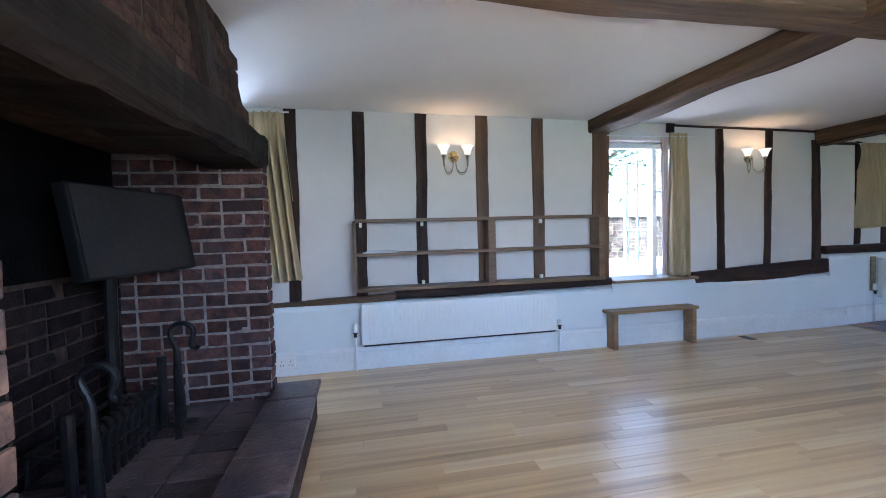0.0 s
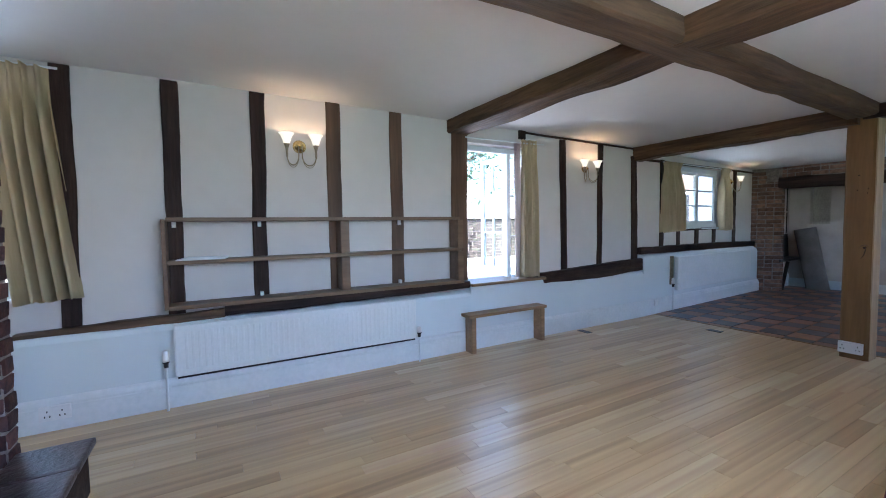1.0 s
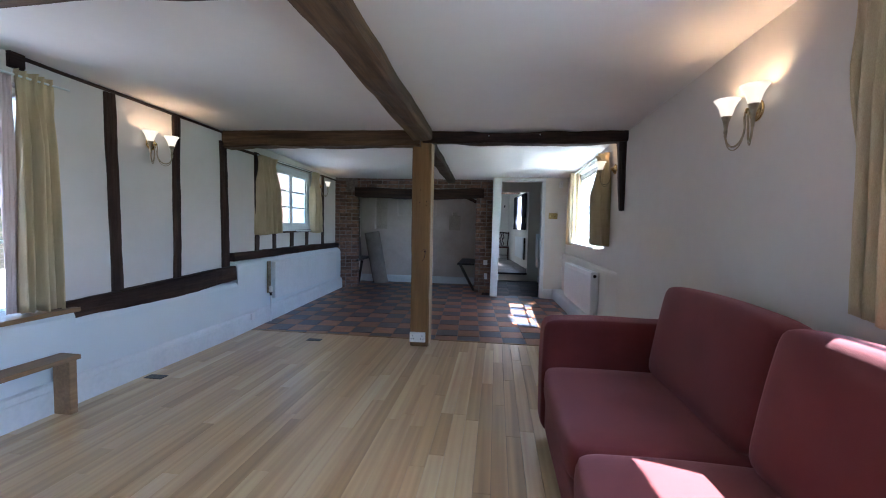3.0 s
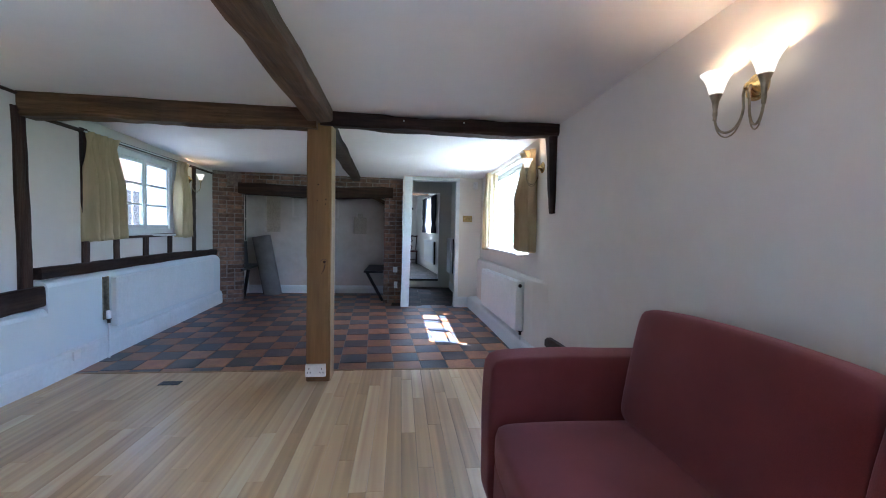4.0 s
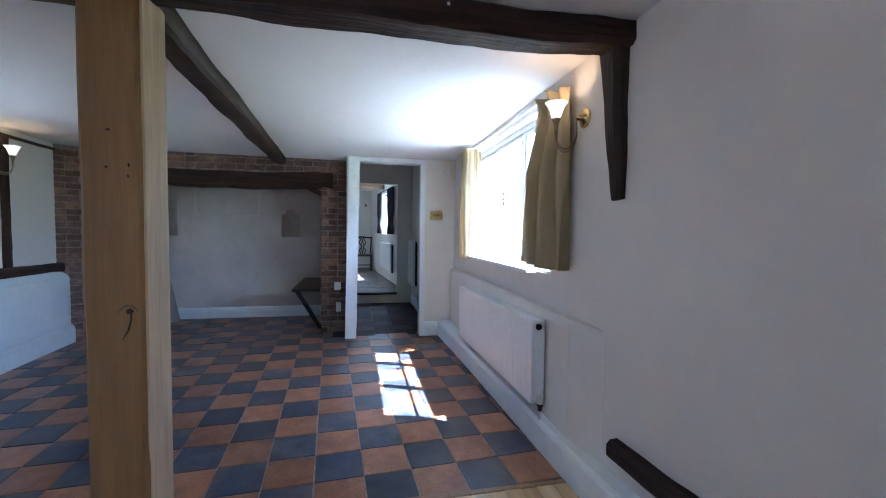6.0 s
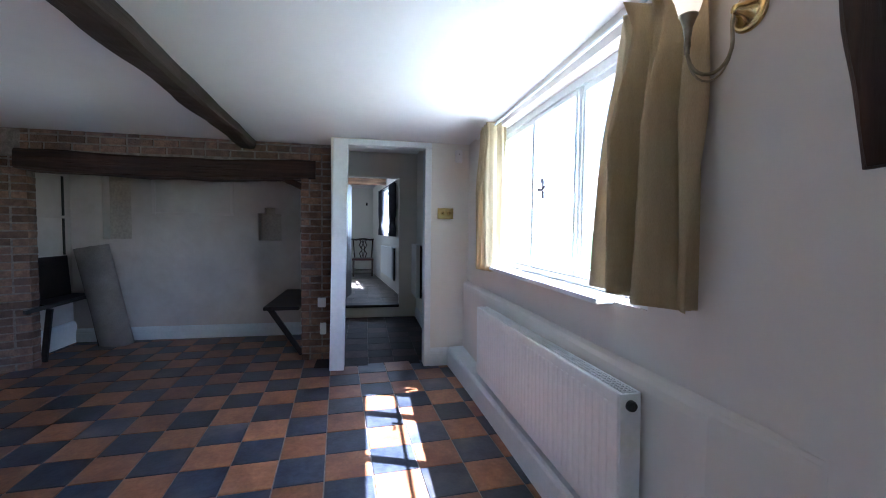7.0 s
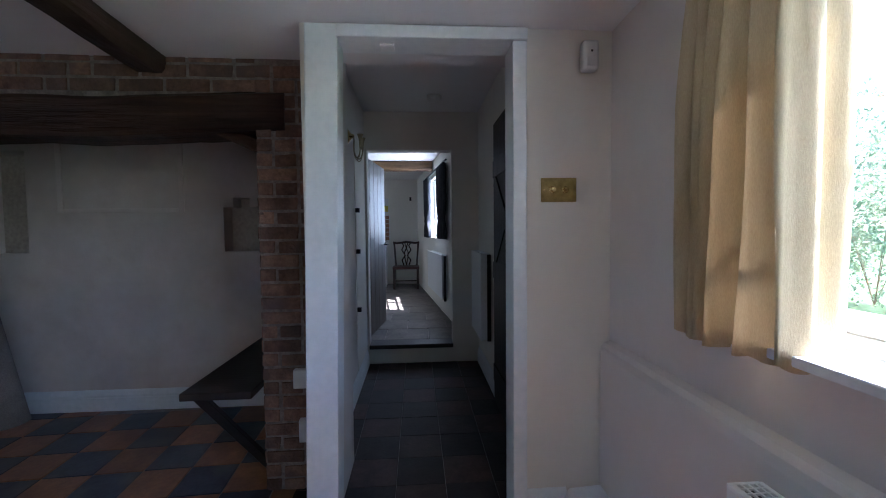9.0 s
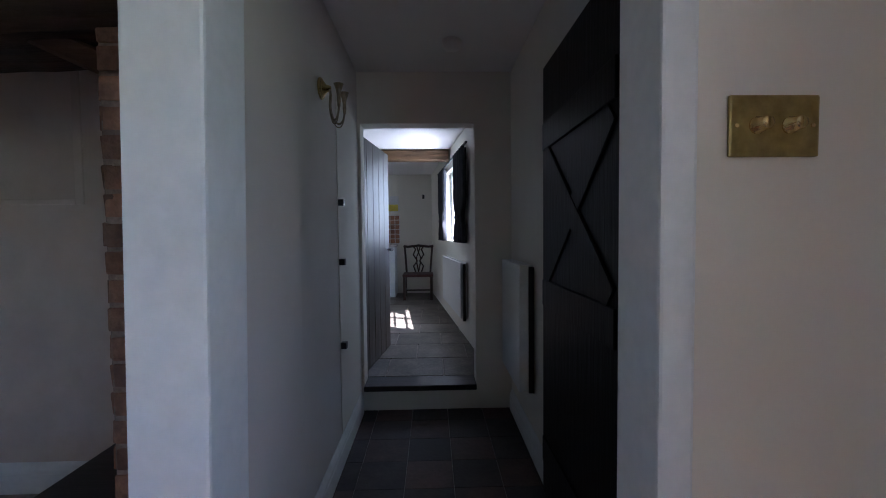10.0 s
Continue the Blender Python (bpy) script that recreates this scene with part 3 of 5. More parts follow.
bm = timber((7.265, 2.26, 0.0), (7.265, 2.26, 2.10), 0.19, 0.19, (1, 0, 0), 20, 0.008, 0.014, 38)
post = tagged(part("oak_post", bm, POST_OAK), "knotted square oak post standing on the floor", "post", kind="structure")

for y, z, r, ln_ in ((2.264, 1.607, 0.009, 0.8), (2.272, 1.482, 0.006, 0.8), (2.203, 1.491, 0.007, 2.2), (2.206, 1.453, 0.006, 1.5), (2.212, 0.985, 0.011, 0.9)):
    bm = bmesh.new()
    c = bm.verts.new((7.166, y, z))
    ring = []
    for k in range(14):
        a = 2 * math.pi * k / 14
        rr = r * (1 + 0.35 * noise.noise(Vector((a * 2, z * 9, 1))))
        ring.append(bm.verts.new((7.172, y + rr * math.cos(a) * 1.1, z + rr * math.sin(a) * ln_)))
    for k in range(14):
        bm.faces.new([c, ring[k], ring[(k + 1) % 14]])
    part("knot", bm, DARK_Z, post, "dark knot in the oak", True)

part("sapwood_face", bx(7.182, 7.352, 2.158, 2.168, 0.0, 2.09, 0.003), LIT_FACE_OAK, post, "paler south face of the post, daylight put into its colour")
part("crack", tube([(7.169, 2.247, 0.981), (7.167, 2.228, 1.004), (7.167, 2.203, 1.007), (7.169, 2.184, 0.987)], [0.001, 0.0028, 0.0032, 0.001], 6), MID_Z, post, "dark drying crack")
part("crack", tube([(7.168, 2.207, 1.0), (7.167, 2.206, 0.96), (7.168, 2.215, 0.92), (7.170, 2.237, 0.885)], [0.0015, 0.0032, 0.003, 0.001], 6), DARK_Z, post, "dark drying crack")

# ---- windows ----
def window_y(name, x0, x1, z0, z1, y, inward, lights, rows, label, fr=0.05, bar=0.022, lean=0.033):
    """A painted wooden window in a wall along x, with lights side by side, each with rows of panes. inward: +1 or -1 along y to the room."""
    w = tagged(new(name), label, "window", "", "structure")
    d0, d1 = sorted((y - 0.03, y + 0.03))
    for a in ((x0, x1, z0, z0 + fr), (x0, x1, z1 - fr, z1), (x0, x0 + fr, z0 + fr, z1 - fr), (x1 - fr, x1, z0 + fr, z1 - fr)):
        part("window_frame", bx(a[0], a[1], d0, d1, a[2], a[3], 0.006), GLOSS_WHITE, w)
    part("window_sill", bx(x0 - 0.0, x1 + 0.0, min(y, y + inward * 0.085), max(y, y + inward * 0.085), z0 - 0.012, z0 + 0.012, 0.005), GLOSS_WHITE, w)
    step = (x1 - x0 - 2 * fr) / lights
    for i in range(lights):
        a, b = x0 + fr + i * step, x0 + fr + (i + 1) * step
        if i:
            part("mullion", bx(a - 0.014, a + 0.014, d0 + 0.004, d1 - 0.004, z0 + fr, z1 - fr, 0.005), GLOSS_WHITE, w)
        sash = part("sash", bx(a + 0.012, a + 0.012 + lean, y - 0.018, y + 0.018, z0 + fr, z1 - fr, 0.004), GLOSS_WHITE, w)
        part("sash", bx(b - 0.012 - lean, b - 0.012, y - 0.018, y + 0.018, z0 + fr, z1 - fr, 0.004), GLOSS_WHITE, w)
        part("sash", bx(a + 0.012 + lean, b - 0.012 - lean, y - 0.018, y + 0.018, z0 + fr, z0 + fr + 0.045, 0.004), GLOSS_WHITE, w)
        part("sash", bx(a + 0.012 + lean, b - 0.012 - lean, y - 0.018, y + 0.018, z1 - fr - 0.035, z1 - fr, 0.004), GLOSS_WHITE, w)
        zz0, zz1 = z0 + fr + 0.045, z1 - fr - 0.035
        for r in range(1, rows):
            zc = zz0 + (zz1 - zz0) * r / rows
            part("glazing_bar", bx(a + 0.012 + lean, b - 0.012 - lean, y - 0.012, y + 0.012, zc - bar / 2, zc + bar / 2, 0.003), GLOSS_WHITE, w)
        g = part("pane", bx(a + 0.008 + lean, b - 0.008 - lean, y - 0.002, y + 0.002, zz0 - 0.005, zz1 + 0.005), GLASS, w)
        g.visible_shadow = False
    return w


window_y("window_1", 0.45, 1.30, 0.80, 2.12, 4.52, -1, 2, 3, "white painted casement window with small panes")
bent(window_y("window_2", 8.206, 9.444, 1.13, 2.05, 4.445, -1, 2, 3, "white painted casement window with small panes", 0.075, 0.024))
window_y("window_3", 7.86, 9.70, 1.02, 2.06, 0.19, 1, 3, 2, "wide white painted casement window with three lights", 0.045, 0.006, lean=0.021)
window_y("window_4", 2.20, 4.42, 1.02, 2.08, 0.20, 1, 4, 2, "white painted casement window above the sofa", 0.05, 0.016)

w3 = bpy.data.objects["window_3"]
part("window_sill", bx(8.06, 9.60, 0.278, 0.365, 1.008, 1.032, 0.005), GLOSS_WHITE, w3)

for a in ((8.515, 8.532, 1.075, 2.005), (9.035, 9.065, 1.075, 2.005), (8.532, 9.035, 1.075, 1.10), (8.532, 9.035, 1.98, 2.005)):
    part("casement", bx(a[0], a[1], 0.212, 0.222, a[2], a[3], 0.003), GLOSS_WHITE, w3)

# the open garden casement
w1 = tagged(new("window_5"), "tall white painted garden window with one casement swung open", "window", "", "structure")
for a in ((4.52, 5.45, 2.00, 2.06), (4.52, 4.57, 0.65, 2.0), (5.40, 5.45, 0.65, 2.0)):
    part("window_frame", bx(a[0], a[1], 4.50, 4.57, a[2], a[3], 0.006), GLOSS_WHITE, w1)
part("window_sill", bx(4.50, 5.47, 4.27, 4.60, 0.625, 0.655, 0.006), BENCH_OAK, w1, "oak window board")


def casement(hinge, yaw, wdt, z0, z1, parent, rows=4):
    m = pose(hinge[0], hinge[1], 0, 0, 0, yaw)
    sash = part("casement", bx(0, 0.05, -0.018, 0.018, z0, z1, 0.004, m), GLOSS_WHITE, parent)
    for a in ((wdt - 0.05, wdt, z0, z1), (0.05, wdt - 0.05, z0, z0 + 0.07), (0.05, wdt - 0.05, z1 - 0.05, z1)):
        part("casement_rail", bx(a[0], a[1], -0.018, 0.018, a[2], a[3], 0.004, m), GLOSS_WHITE, sash)
    for r in range(1, rows):
        zc = z0 + 0.07 + (z1 - z0 - 0.12) * r / rows
        part("glazing_bar", bx(0.05, wdt - 0.05, -0.011, 0.011, zc - 0.011, zc + 0.011, 0.003, m), GLOSS_WHITE, sash)
    part("glazing_bar", bx(wdt / 2 - 0.01, wdt / 2 + 0.01, -0.011, 0.011, z0 + 0.07, z1 - 0.05, 0.003, m), GLOSS_WHITE, sash)
    g = part("pane", bx(0.05, wdt - 0.05, -0.002, 0.002, z0 + 0.07, z1 - 0.05, 0, m), GLASS, sash)
    g.visible_shadow = False
    return sash


casement((5.145, 4.56), 92, 0.44, 0.68, 1.99, w1, 3)
part("mullion", bx(5.115, 5.165, 4.505, 4.565, 0.655, 2.0, 0.005), GLOSS_WHITE, w1)
for z in (1.10, 1.55):
    part("glazing_bar", bx(5.165, 5.40, 4.525, 4.547, z - 0.011, z + 0.011, 0.003), GLOSS_WHITE, w1)
g = part("pane", bx(5.165, 5.40, 4.534, 4.538, 0.655, 2.0), GLASS, w1)
g.visible_shadow = False
part("curtain_wire", tube([(4.50, N - 0.03, 2.10), (5.2, N - 0.05, 2.095), (5.5, N - 0.06, 2.10)], 0.007), GLOSS_WHITE, w1)

# latch of the wide window
latch = thing("window_latch", "black iron casement latch on the window", "latch")
part("plate", bx(8.944, 8.966, 0.1922, 0.200, 1.495, 1.61, 0.002), IRON, latch)
part("catch", bx(8.940, 8.970, 0.199, 0.207, 1.59, 1.62, 0.003), IRON, latch)
part("handle", tube([(8.955, 0.20, 1.55), (8.955, 0.226, 1.55), (8.934, 0.23, 1.548), (8.904, 0.23, 1.542), (8.879, 0.23, 1.548), (8.862, 0.226, 1.565)], [0.009, 0.009, 0.008, 0.007, 0.007, 0.009]), IRON, latch)


# ---- curtains ----
def curtain(x0t, x1t, x0b, x1b, zt, zb, y, depth=0.05, folds=6, seed=0, lining=None, label="pale gold curtain hanging in folds", material=None, y1=None, tuck=0.0):
    """A gathered cloth; top from x0t to x1t, hem from x0b to x1b."""
    c = thing("curtain", label, "curtain", "gold curtains")
    bm = bmesh.new()
    nu, nv = folds * 14, 34
    rnd = random.Random(seed)
    ph = [rnd.uniform(-0.9, 0.9) for _ in range(folds + 2)]
    wide = [rnd.uniform(0.65, 1.35) for _ in range(folds + 2)]
    y_end = y if y1 is None else y1
    top = zt + 0.03
    g = []
    for j in range(nv + 1):
        f = (j / nv) ** 1.25
        drop = f * (top - zb)
        if drop < 0.09:                       # fanned heading narrowing to the pinch
            amp = 0.75 - 0.45 * drop / 0.09
        else:
            amp = 0.30 + 0.70 * min(1.0, (drop - 0.09) / 0.35)
        row = []
        for i in range(nu + 1):
            u = i / nu
            a, b = x0t + (x0b - x0t) * f ** 1.2, x1t + (x1b - x1t) * f ** 1.2
            warp = u + 0.02 * math.sin(u * 9 + seed) + 0.012 * math.sin(f * 3 + u * 14 + seed)
            k = min(folds, int(u * folds))
            arg = 2 * math.pi * folds * warp + ph[k] * 0.5 * f + 0.6 * math.sin(3 * f + seed)
            soft_w = math.sin(arg) + 0.22 * f * math.sin(2.3 * arg + seed + 2 * f)
            pinch = 1.3 * max(0.0, math.sin(arg)) ** 3 - 0.35
            mixf = min(1.0, max(0.0, (drop - 0.05) / 0.25))
            wave = pinch * (1 - mixf) + soft_w * mixf
            dep = depth * 2.2 * amp * wide[k] * (0.8 + 0.3 * math.sin(u * 13 + seed))
            hem = 0.010 * math.sin(2 * math.pi * folds * u) + 0.02 * (u - 0.5) * (1 if seed % 2 else -1)
            z = top + (zb + hem * f - top) * f
            px, py = a + (b - a) * warp, y + (y_end - y) * u
            if tuck:                          # leading edge turned back into the window recess
                if u < 0.3:
                    px, py = a + 0.012 * math.sin(arg), y + 0.04 - tuck * (1 - u / 0.3)
                    wave *= 0.25
                else:
                    px, py = a + (b - a) * (u - 0.3) / 0.7, y + 0.04 * (1 - (u - 0.3) / 0.7)
            row.append(bm.verts.new((px, py + (1 if y < 1 else -1) * dep * wave * 0.5, z)))
        g.append(row)
    for r0, r1 in zip(g, g[1:]):
        for i in range(nu):
            bm.faces.new([r0[i], r0[i + 1], r1[i + 1], r1[i]])
    cloth = part("cloth", bm, material or CURTAIN, c, "", True)
    so = cloth.modifiers.new("thick", 'SOLIDIFY')
    so.thickness = 0.004
    sg = 1 if y < 1 else -1
    for k in range(folds * 2):
        u = (k + 0.5) / (folds * 2)
        xx, yy = x0t + (x1t - x0t) * u, y + (y_end - y) * u - sg * 0.022
        part("hook", tube([(xx, yy, zt - 0.03), (xx, yy - sg * 0.006, zt), (xx, yy, zt + 0.022)], 0.0025, 5), GLOSS_WHITE, c)
    if lining:
        bm = bmesh.new()
        g = [[bm.verts.new((lining[0] + (lining[1] - lining[0]) * i / 16, y + 0.03 + 0.014 * math.sin(i * 1.3 + 0.4 * j), zt - 0.01 + (zb - zt + 0.02) * j / 12)) for i in range(17)] for j in range(13)]
        for r0, r1 in zip(g, g[1:]):
            for i in range(16):
                bm.faces.new([r0[i], r0[i + 1], r1[i + 1], r1[i]])
        li = part("lining", bm, LINING, c, "pale pinkish cotton lining", True)
        so = li.modifiers.new("thick", 'SOLIDIFY')
        so.thickness = 0.004
    return c


curtain(1.16, 1.46, 1.25, 1.56, 2.20, 0.80, N - 0.07, 0.085, 5, 1, label="pale gold curtain pulled aside, hem swept out")
curtain(0.10, 0.45, 0.10, 0.42, 2.20, 0.80, N - 0.06, 0.06, 5, 9)
curtain(5.18, 5.42, 5.16, 5.43, 2.10, 0.66, N - 0.055, 0.055, 5, 2, lining=(5.12, 5.20), label="pale gold curtain with pinkish lining beside the open window")
bent(curtain(7.766, 8.183, 7.744, 8.25, 2.04, 1.10, N - 0.055, 0.08, 5, 3))
bent(curtain(9.432, 9.689, 9.397, 9.713, 2.05, 1.10, N - 0.055, 0.08, 4, 4))
curtain(7.61, 7.985, 7.60, 8.045, 2.03, 1.075, S + 0.055, 0.075, 5, 5)
curtain(9.49, 9.86, 9.49, 9.89, 2.055, 1.0, S + 0.045, 0.04, 7, 6, tuck=0.125, label="pale gold sunlit curtain at the window's end")
curtain(4.29, 4.61, 4.25, 4.55, 2.07, 0.98, S + 0.055, 0.06, 5, 7)
curtain(1.90, 2.22, 1.90, 2.22, 2.07, 0.98, S + 0.055, 0.06, 5, 8)


def track(name, p0, p1, label):
    t = tagged(part(name, tube([p0, Vector(p0).lerp(Vector(p1), 0.5), p1], 0.008), GLOSS_WHITE), label, "curtain rail")
    return t


bent(track("curtain_rail", (7.744, N - 0.045, 2.065), (9.783, N - 0.045, 2.075), "thin white curtain rail at the wall"))
track("curtain_rail", (7.72, S + 0.05, 2.075), (9.95, S + 0.05, 2.062), "thin white curtain rail at the wall")
track("curtain_rail", (1.85, S + 0.05, 2.11), (4.56, S + 0.05, 2.11), "thin white curtain rail at the wall")
track("curtain_rail", (0.05, N - 0.05, 2.225), (1.50, N - 0.05, 2.235), "thin white curtain rail at the wall")


# ---- wall lamps ----
LAMPS = []


def wall_lamp(at, facing, arms, label, lit=True, watts=7.0, reach=0.10):
    """A brass wall lamp; facing: the way out of the wall as a unit vector along x or y."""
    lamp = thing("wall_lamp", label, "wall lamp", "brass wall lamps", at=at)
    f = Vector(facing)
    s = Vector((0, 0, 1)).cross(f)
    ax = 'y' if abs(f.y) > 0.5 else 'x'
    sg = f.y if ax == 'y' else f.x
    part("backplate", lathe([(0.0, 0.0), (0.05, 0.0), (0.052, sg * 0.006), (0.045, sg * 0.012), (0.043, sg * 0.010), (0.036, sg * 0.018), (0.018, sg * 0.030), (0.012, sg * 0.05), (0.0, sg * 0.052)], (0, 0, 0), 24, ax), BRASS, lamp, "", True)
    for k in arms:
        c = f * reach + s * k
        start = f * 0.045 + s * (0.12 * k)
        for which, low, r in (("arm", -0.150, 0.0048), ("wire", -0.168, 0.0028)):
            pts = [start, start + f * 0.004 + Vector((0, 0, -0.03))]
            for i in range(13):
                a = math.pi * i / 12
                q = (1 - math.cos(a)) / 2
                pts.append(start.lerp(c, q) + Vector((0, 0, -0.075 + (low + 0.075) * math.sin(a) - 0.012 * q)))
            if which == "arm":
                arm = part("arm", tube(pts, r, 8), BRONZE, lamp, "aged bronze arm", True)
            else:
                part("wire", tube(pts, r, 6), BRONZE, arm, "", True)
        part("cup", lathe([(0.0, -0.10), (0.007, -0.10), (0.007, -0.085), (0.009, -0.08), (0.008, -0.06), (0.012, -0.03), (0.021, -0.004), (0.024, 0.0), (0.0, 0.002)], c, 16), BRONZE, arm, "", True)
        if lit:
            part("shade", lathe([(0.022, 0.0), (0.026, 0.012), (0.034, 0.04), (0.044, 0.062), (0.058, 0.082), (0.056, 0.083), (0.042, 0.065), (0.032, 0.042), (0.024, 0.014)], c, 28), SHADE_LIT, arm, "frosted glass flared shade", True)
            d = bpy.data.lights.new("bulb", 'POINT')
            d.energy, d.color, d.shadow_soft_size = watts, (1.0, 0.62, 0.30), 0.012
            b = new("bulb_light", d)
            b.location = Vector(at) + c + Vector((0, 0, 0.05))
    return lamp


wall_lamp((2.93, N, 1.88), (0, -1, 0), (-0.11, 0.11), "brass two-arm wall lamp with lit glass shades", watts=0.058)
wall_lamp((6.205, N, 1.89), (0, -1, 0), (-0.11, 0.11), "brass two-arm wall lamp with lit glass shades", watts=0.058)
wall_lamp(NE @ Vector((9.854, N, 1.89)), (0, -1, 0), (0.05,), "brass single-arm wall lamp with a lit glass shade beside the window", watts=0.06, reach=0.14)
wall_lamp((5.20, S, 1.82), (0, 1, 0), (-0.11, 0.11), "brass two-arm wall lamp with lit glass shades", watts=0.09, reach=0.08)
wall_lamp((7.51, S, 1.865), (0, 1, 0), (-0.05,), "brass single-arm wall lamp with a lit glass shade", watts=0.075, reach=0.14)

# ---- eastern chimney recess ----
tagged(part("wall_recess_back", grid_wall([1.642, 4.72], [-0.1, 2.7], [(3.87, 4.16, 1.157, 1.88), (2.26, 2.52, 1.15, 1.475), (2.33, 2.45, 1.475, 1.545)], lambda u, w, d: (11.82 + d, u, w), 0.14), RECESS), "whitewashed uneven back wall of the old hearth recess", "wall", kind="structure")
tagged(part("wall_recess_backing", bx(11.96, 12.1, 1.642, 4.72, -0.1, 2.7), NICHE), "beige plaster at the back of the niches", "wall", kind="structure")
tagged(part("wall_recess_side", bx(10.98, 11.82, 4.47, 4.72, -0.1, 2.7), RECESS), "whitewashed side wall of the hearth recess", "wall", kind="structure")
tagged(part("wall_hall_north", bx(11.0, 12.68, 1.60, 1.64, -0.1, 2.7), PLASTER), "white plastered partition between recess and hall", "wall", kind="structure")
tagged(part("ceiling_recess", bx(10.80, 12.1, 1.642, 4.72, 2.55, 2.7), SOOT_AND_SHADE), "black cap closing the unseen top of the recess", "ceiling", kind="structure")
tagged(part("wall_hall_lining", bx(10.54, 11.0, 1.48, 1.566, -0.1, 2.7), PLASTER), "white plastered return behind the door post", "wall", kind="structure")
pier_r = tagged(part("chimney_pier_1", bx(10.77, 11.05, 1.575, 1.875, 0.0, 2.14), MORTAR), "narrow brown brick pier at the recess", "brick pier", kind="structure")
bm = bmesh.new()
foot = [(10.88, 4.225), (10.98, 4.225), (10.98, 4.80), (10.66, 4.80), (10.70, 4.60)]
lo = [bm.verts.new((*p, 0.0)) for p in foot]
hi = [bm.verts.new((*p, 2.16)) for p in foot]
bm.faces.new(lo[::-1]); bm.faces.new(hi)
for k in range(5):
    bm.faces.new([lo[k], lo[(k + 1) % 5], hi[(k + 1) % 5], hi[k]])
pier_l = tagged(part("chimney_pier_2", bm, MORTAR), "broad slanting brown brick pier at the recess", "brick pier", kind="structure")
over = tagged(part("chimney_breast", bx(10.78, 11.04, 1.577, 4.70, 1.90, 2.55), MORTAR), "brick courses above the oak lintel", "brickwork", kind="structure")
beam((10.885, 4.24, 1.885), (10.885, 1.74, 1.87), 0.26, 0.185, DARK_Y, 41, "crooked dark oak lintel over the recess", 0.016, 0.03)
tagged(part("wall_brace", timber((10.86, 2.12, 1.82), (10.86, 1.86, 1.70), 0.10, 0.06, (0, 0, 1), 6, 0.004, 0.008, 42), DARK_Y), "small dark corner brace under the lintel", "bracket", kind="structure")
tagged(part("door_post", bx(10.395, 10.535, -0.07, 0.06, 0.0, 2.11, 0.006, pose(0, 1.525, 0, 1.1, 0, 0)), GLOSS_WHITE), "broad white painted door post", "door frame", kind="structure")
tagged(part("door_frame_side", bx(10.395, 10.545, 0.655, 0.715, 0.0, 2.055, 0.006), GLOSS_WHITE), "white painted door frame upright", "door frame", kind="structure")
tagged(part("door_frame_head", bx(10.385, 10.545, 0.655, 1.42, 2.055, 2.105, 0.006), GLOSS_WHITE), "white painted door frame head", "door frame", kind="structure")
skirting("baseboard_recess", (11.82, 1.64), (11.82, 4.47), 0.15, 0.025)
skirting("baseboard_recess_side", (11.82, 4.47), (10.98, 4.47), 0.24, 0.03)


# blocked opening showing as raised plaster edges
bm = bmesh.new()
for a in ((3.62, 3.66, 1.44, 2.3), (2.79, 2.83, 1.44, 2.3), (2.83, 3.62, 1.44, 1.47)):
    box(bm, 11.81, 11.823, a[0], a[1], a[2], a[3], 0.006)
tagged(part("plaster_moulding", bm, RECESS), "faint raised plaster edges of a blocked opening", "moulding", kind="structure")

# ---- hall ----
tagged(part("wall_hall_south", grid_wall([10.54, 12.68], [-0.1, 2.6], [], lambda u, w, d: (u, 0.51 - d, w), 0.25), CREAM), "cream plastered hall wall", "wall", kind="structure")
tagged(part("ceiling_hall", bx(10.54, 12.68, 0.27, 1.66, 2.42, 2.55), CEILING), "white hall ceiling", "ceiling", kind="structure")
tagged(part("wall_hall_end", grid_wall([0.30, 1.70], [-0.1, 2.6], [(0.77, 1.58, 0.185, 2.06)], lambda u, w, d: (12.68 + d, u, w), 0.14), CREAM), "cream wall round the kitchen doorway above a step", "wall", kind="structure")
tagged(part("floor_step", bx(12.64, 12.84, 0.77, 1.58, 0.15, 0.19, 0.006), DARK_SEAT), "dark worn timber step nosing", "step", kind="structure")
skirting("baseboard_hall_north", (12.64, 1.60), (11.0, 1.60), 0.15, 0.02)
skirting("baseboard_hall_south", (10.55, 0.51), (12.66, 0.51), 0.15, 0.02)

# ---- kitchen beyond ----
KM = pose(12.82, 0.62, 0, 0, 0, 6.0)
tagged(part("floor_kitchen", bx(0.0, 4.6, -0.02, 3.6, 0.05, 0.178, 0, KM), GROUT), "grey flagstone kitchen floor", "floor", kind="structure")
tagged(part("wall_kitchen_south", grid_wall([0, 4.6], [0, 2.6], [(1.25, 2.5, 1.18, 2.08)], lambda u, w, d: KM @ Vector((u, -d, w)), 0.16), CREAM), "cream kitchen wall with a bright window", "wall", kind="structure")
tagged(part("wall_kitchen_east", bx(17.2, 17.4, 0.2, 4.2, 0, 2.6), CREAM), "cream plastered kitchen end wall", "wall", kind="structure")
tagged(part("wall_kitchen_north", bx(12.82, 17.4, 4.0, 4.2, 0, 2.6), CREAM), "cream plastered kitchen side wall", "wall", kind="structure")
tagged(part("wall_kitchen_west", bx(12.70, 12.82, 1.70, 4.2, 0, 2.6), CREAM), "cream plastered kitchen wall beside the door", "wall", kind="structure")
tagged(part("ceiling_kitchen", bx(0.0, 4.6, -0.05, 3.6, 2.34, 2.5, 0, KM), CEILING), "white kitchen ceiling", "ceiling", kind="structure")
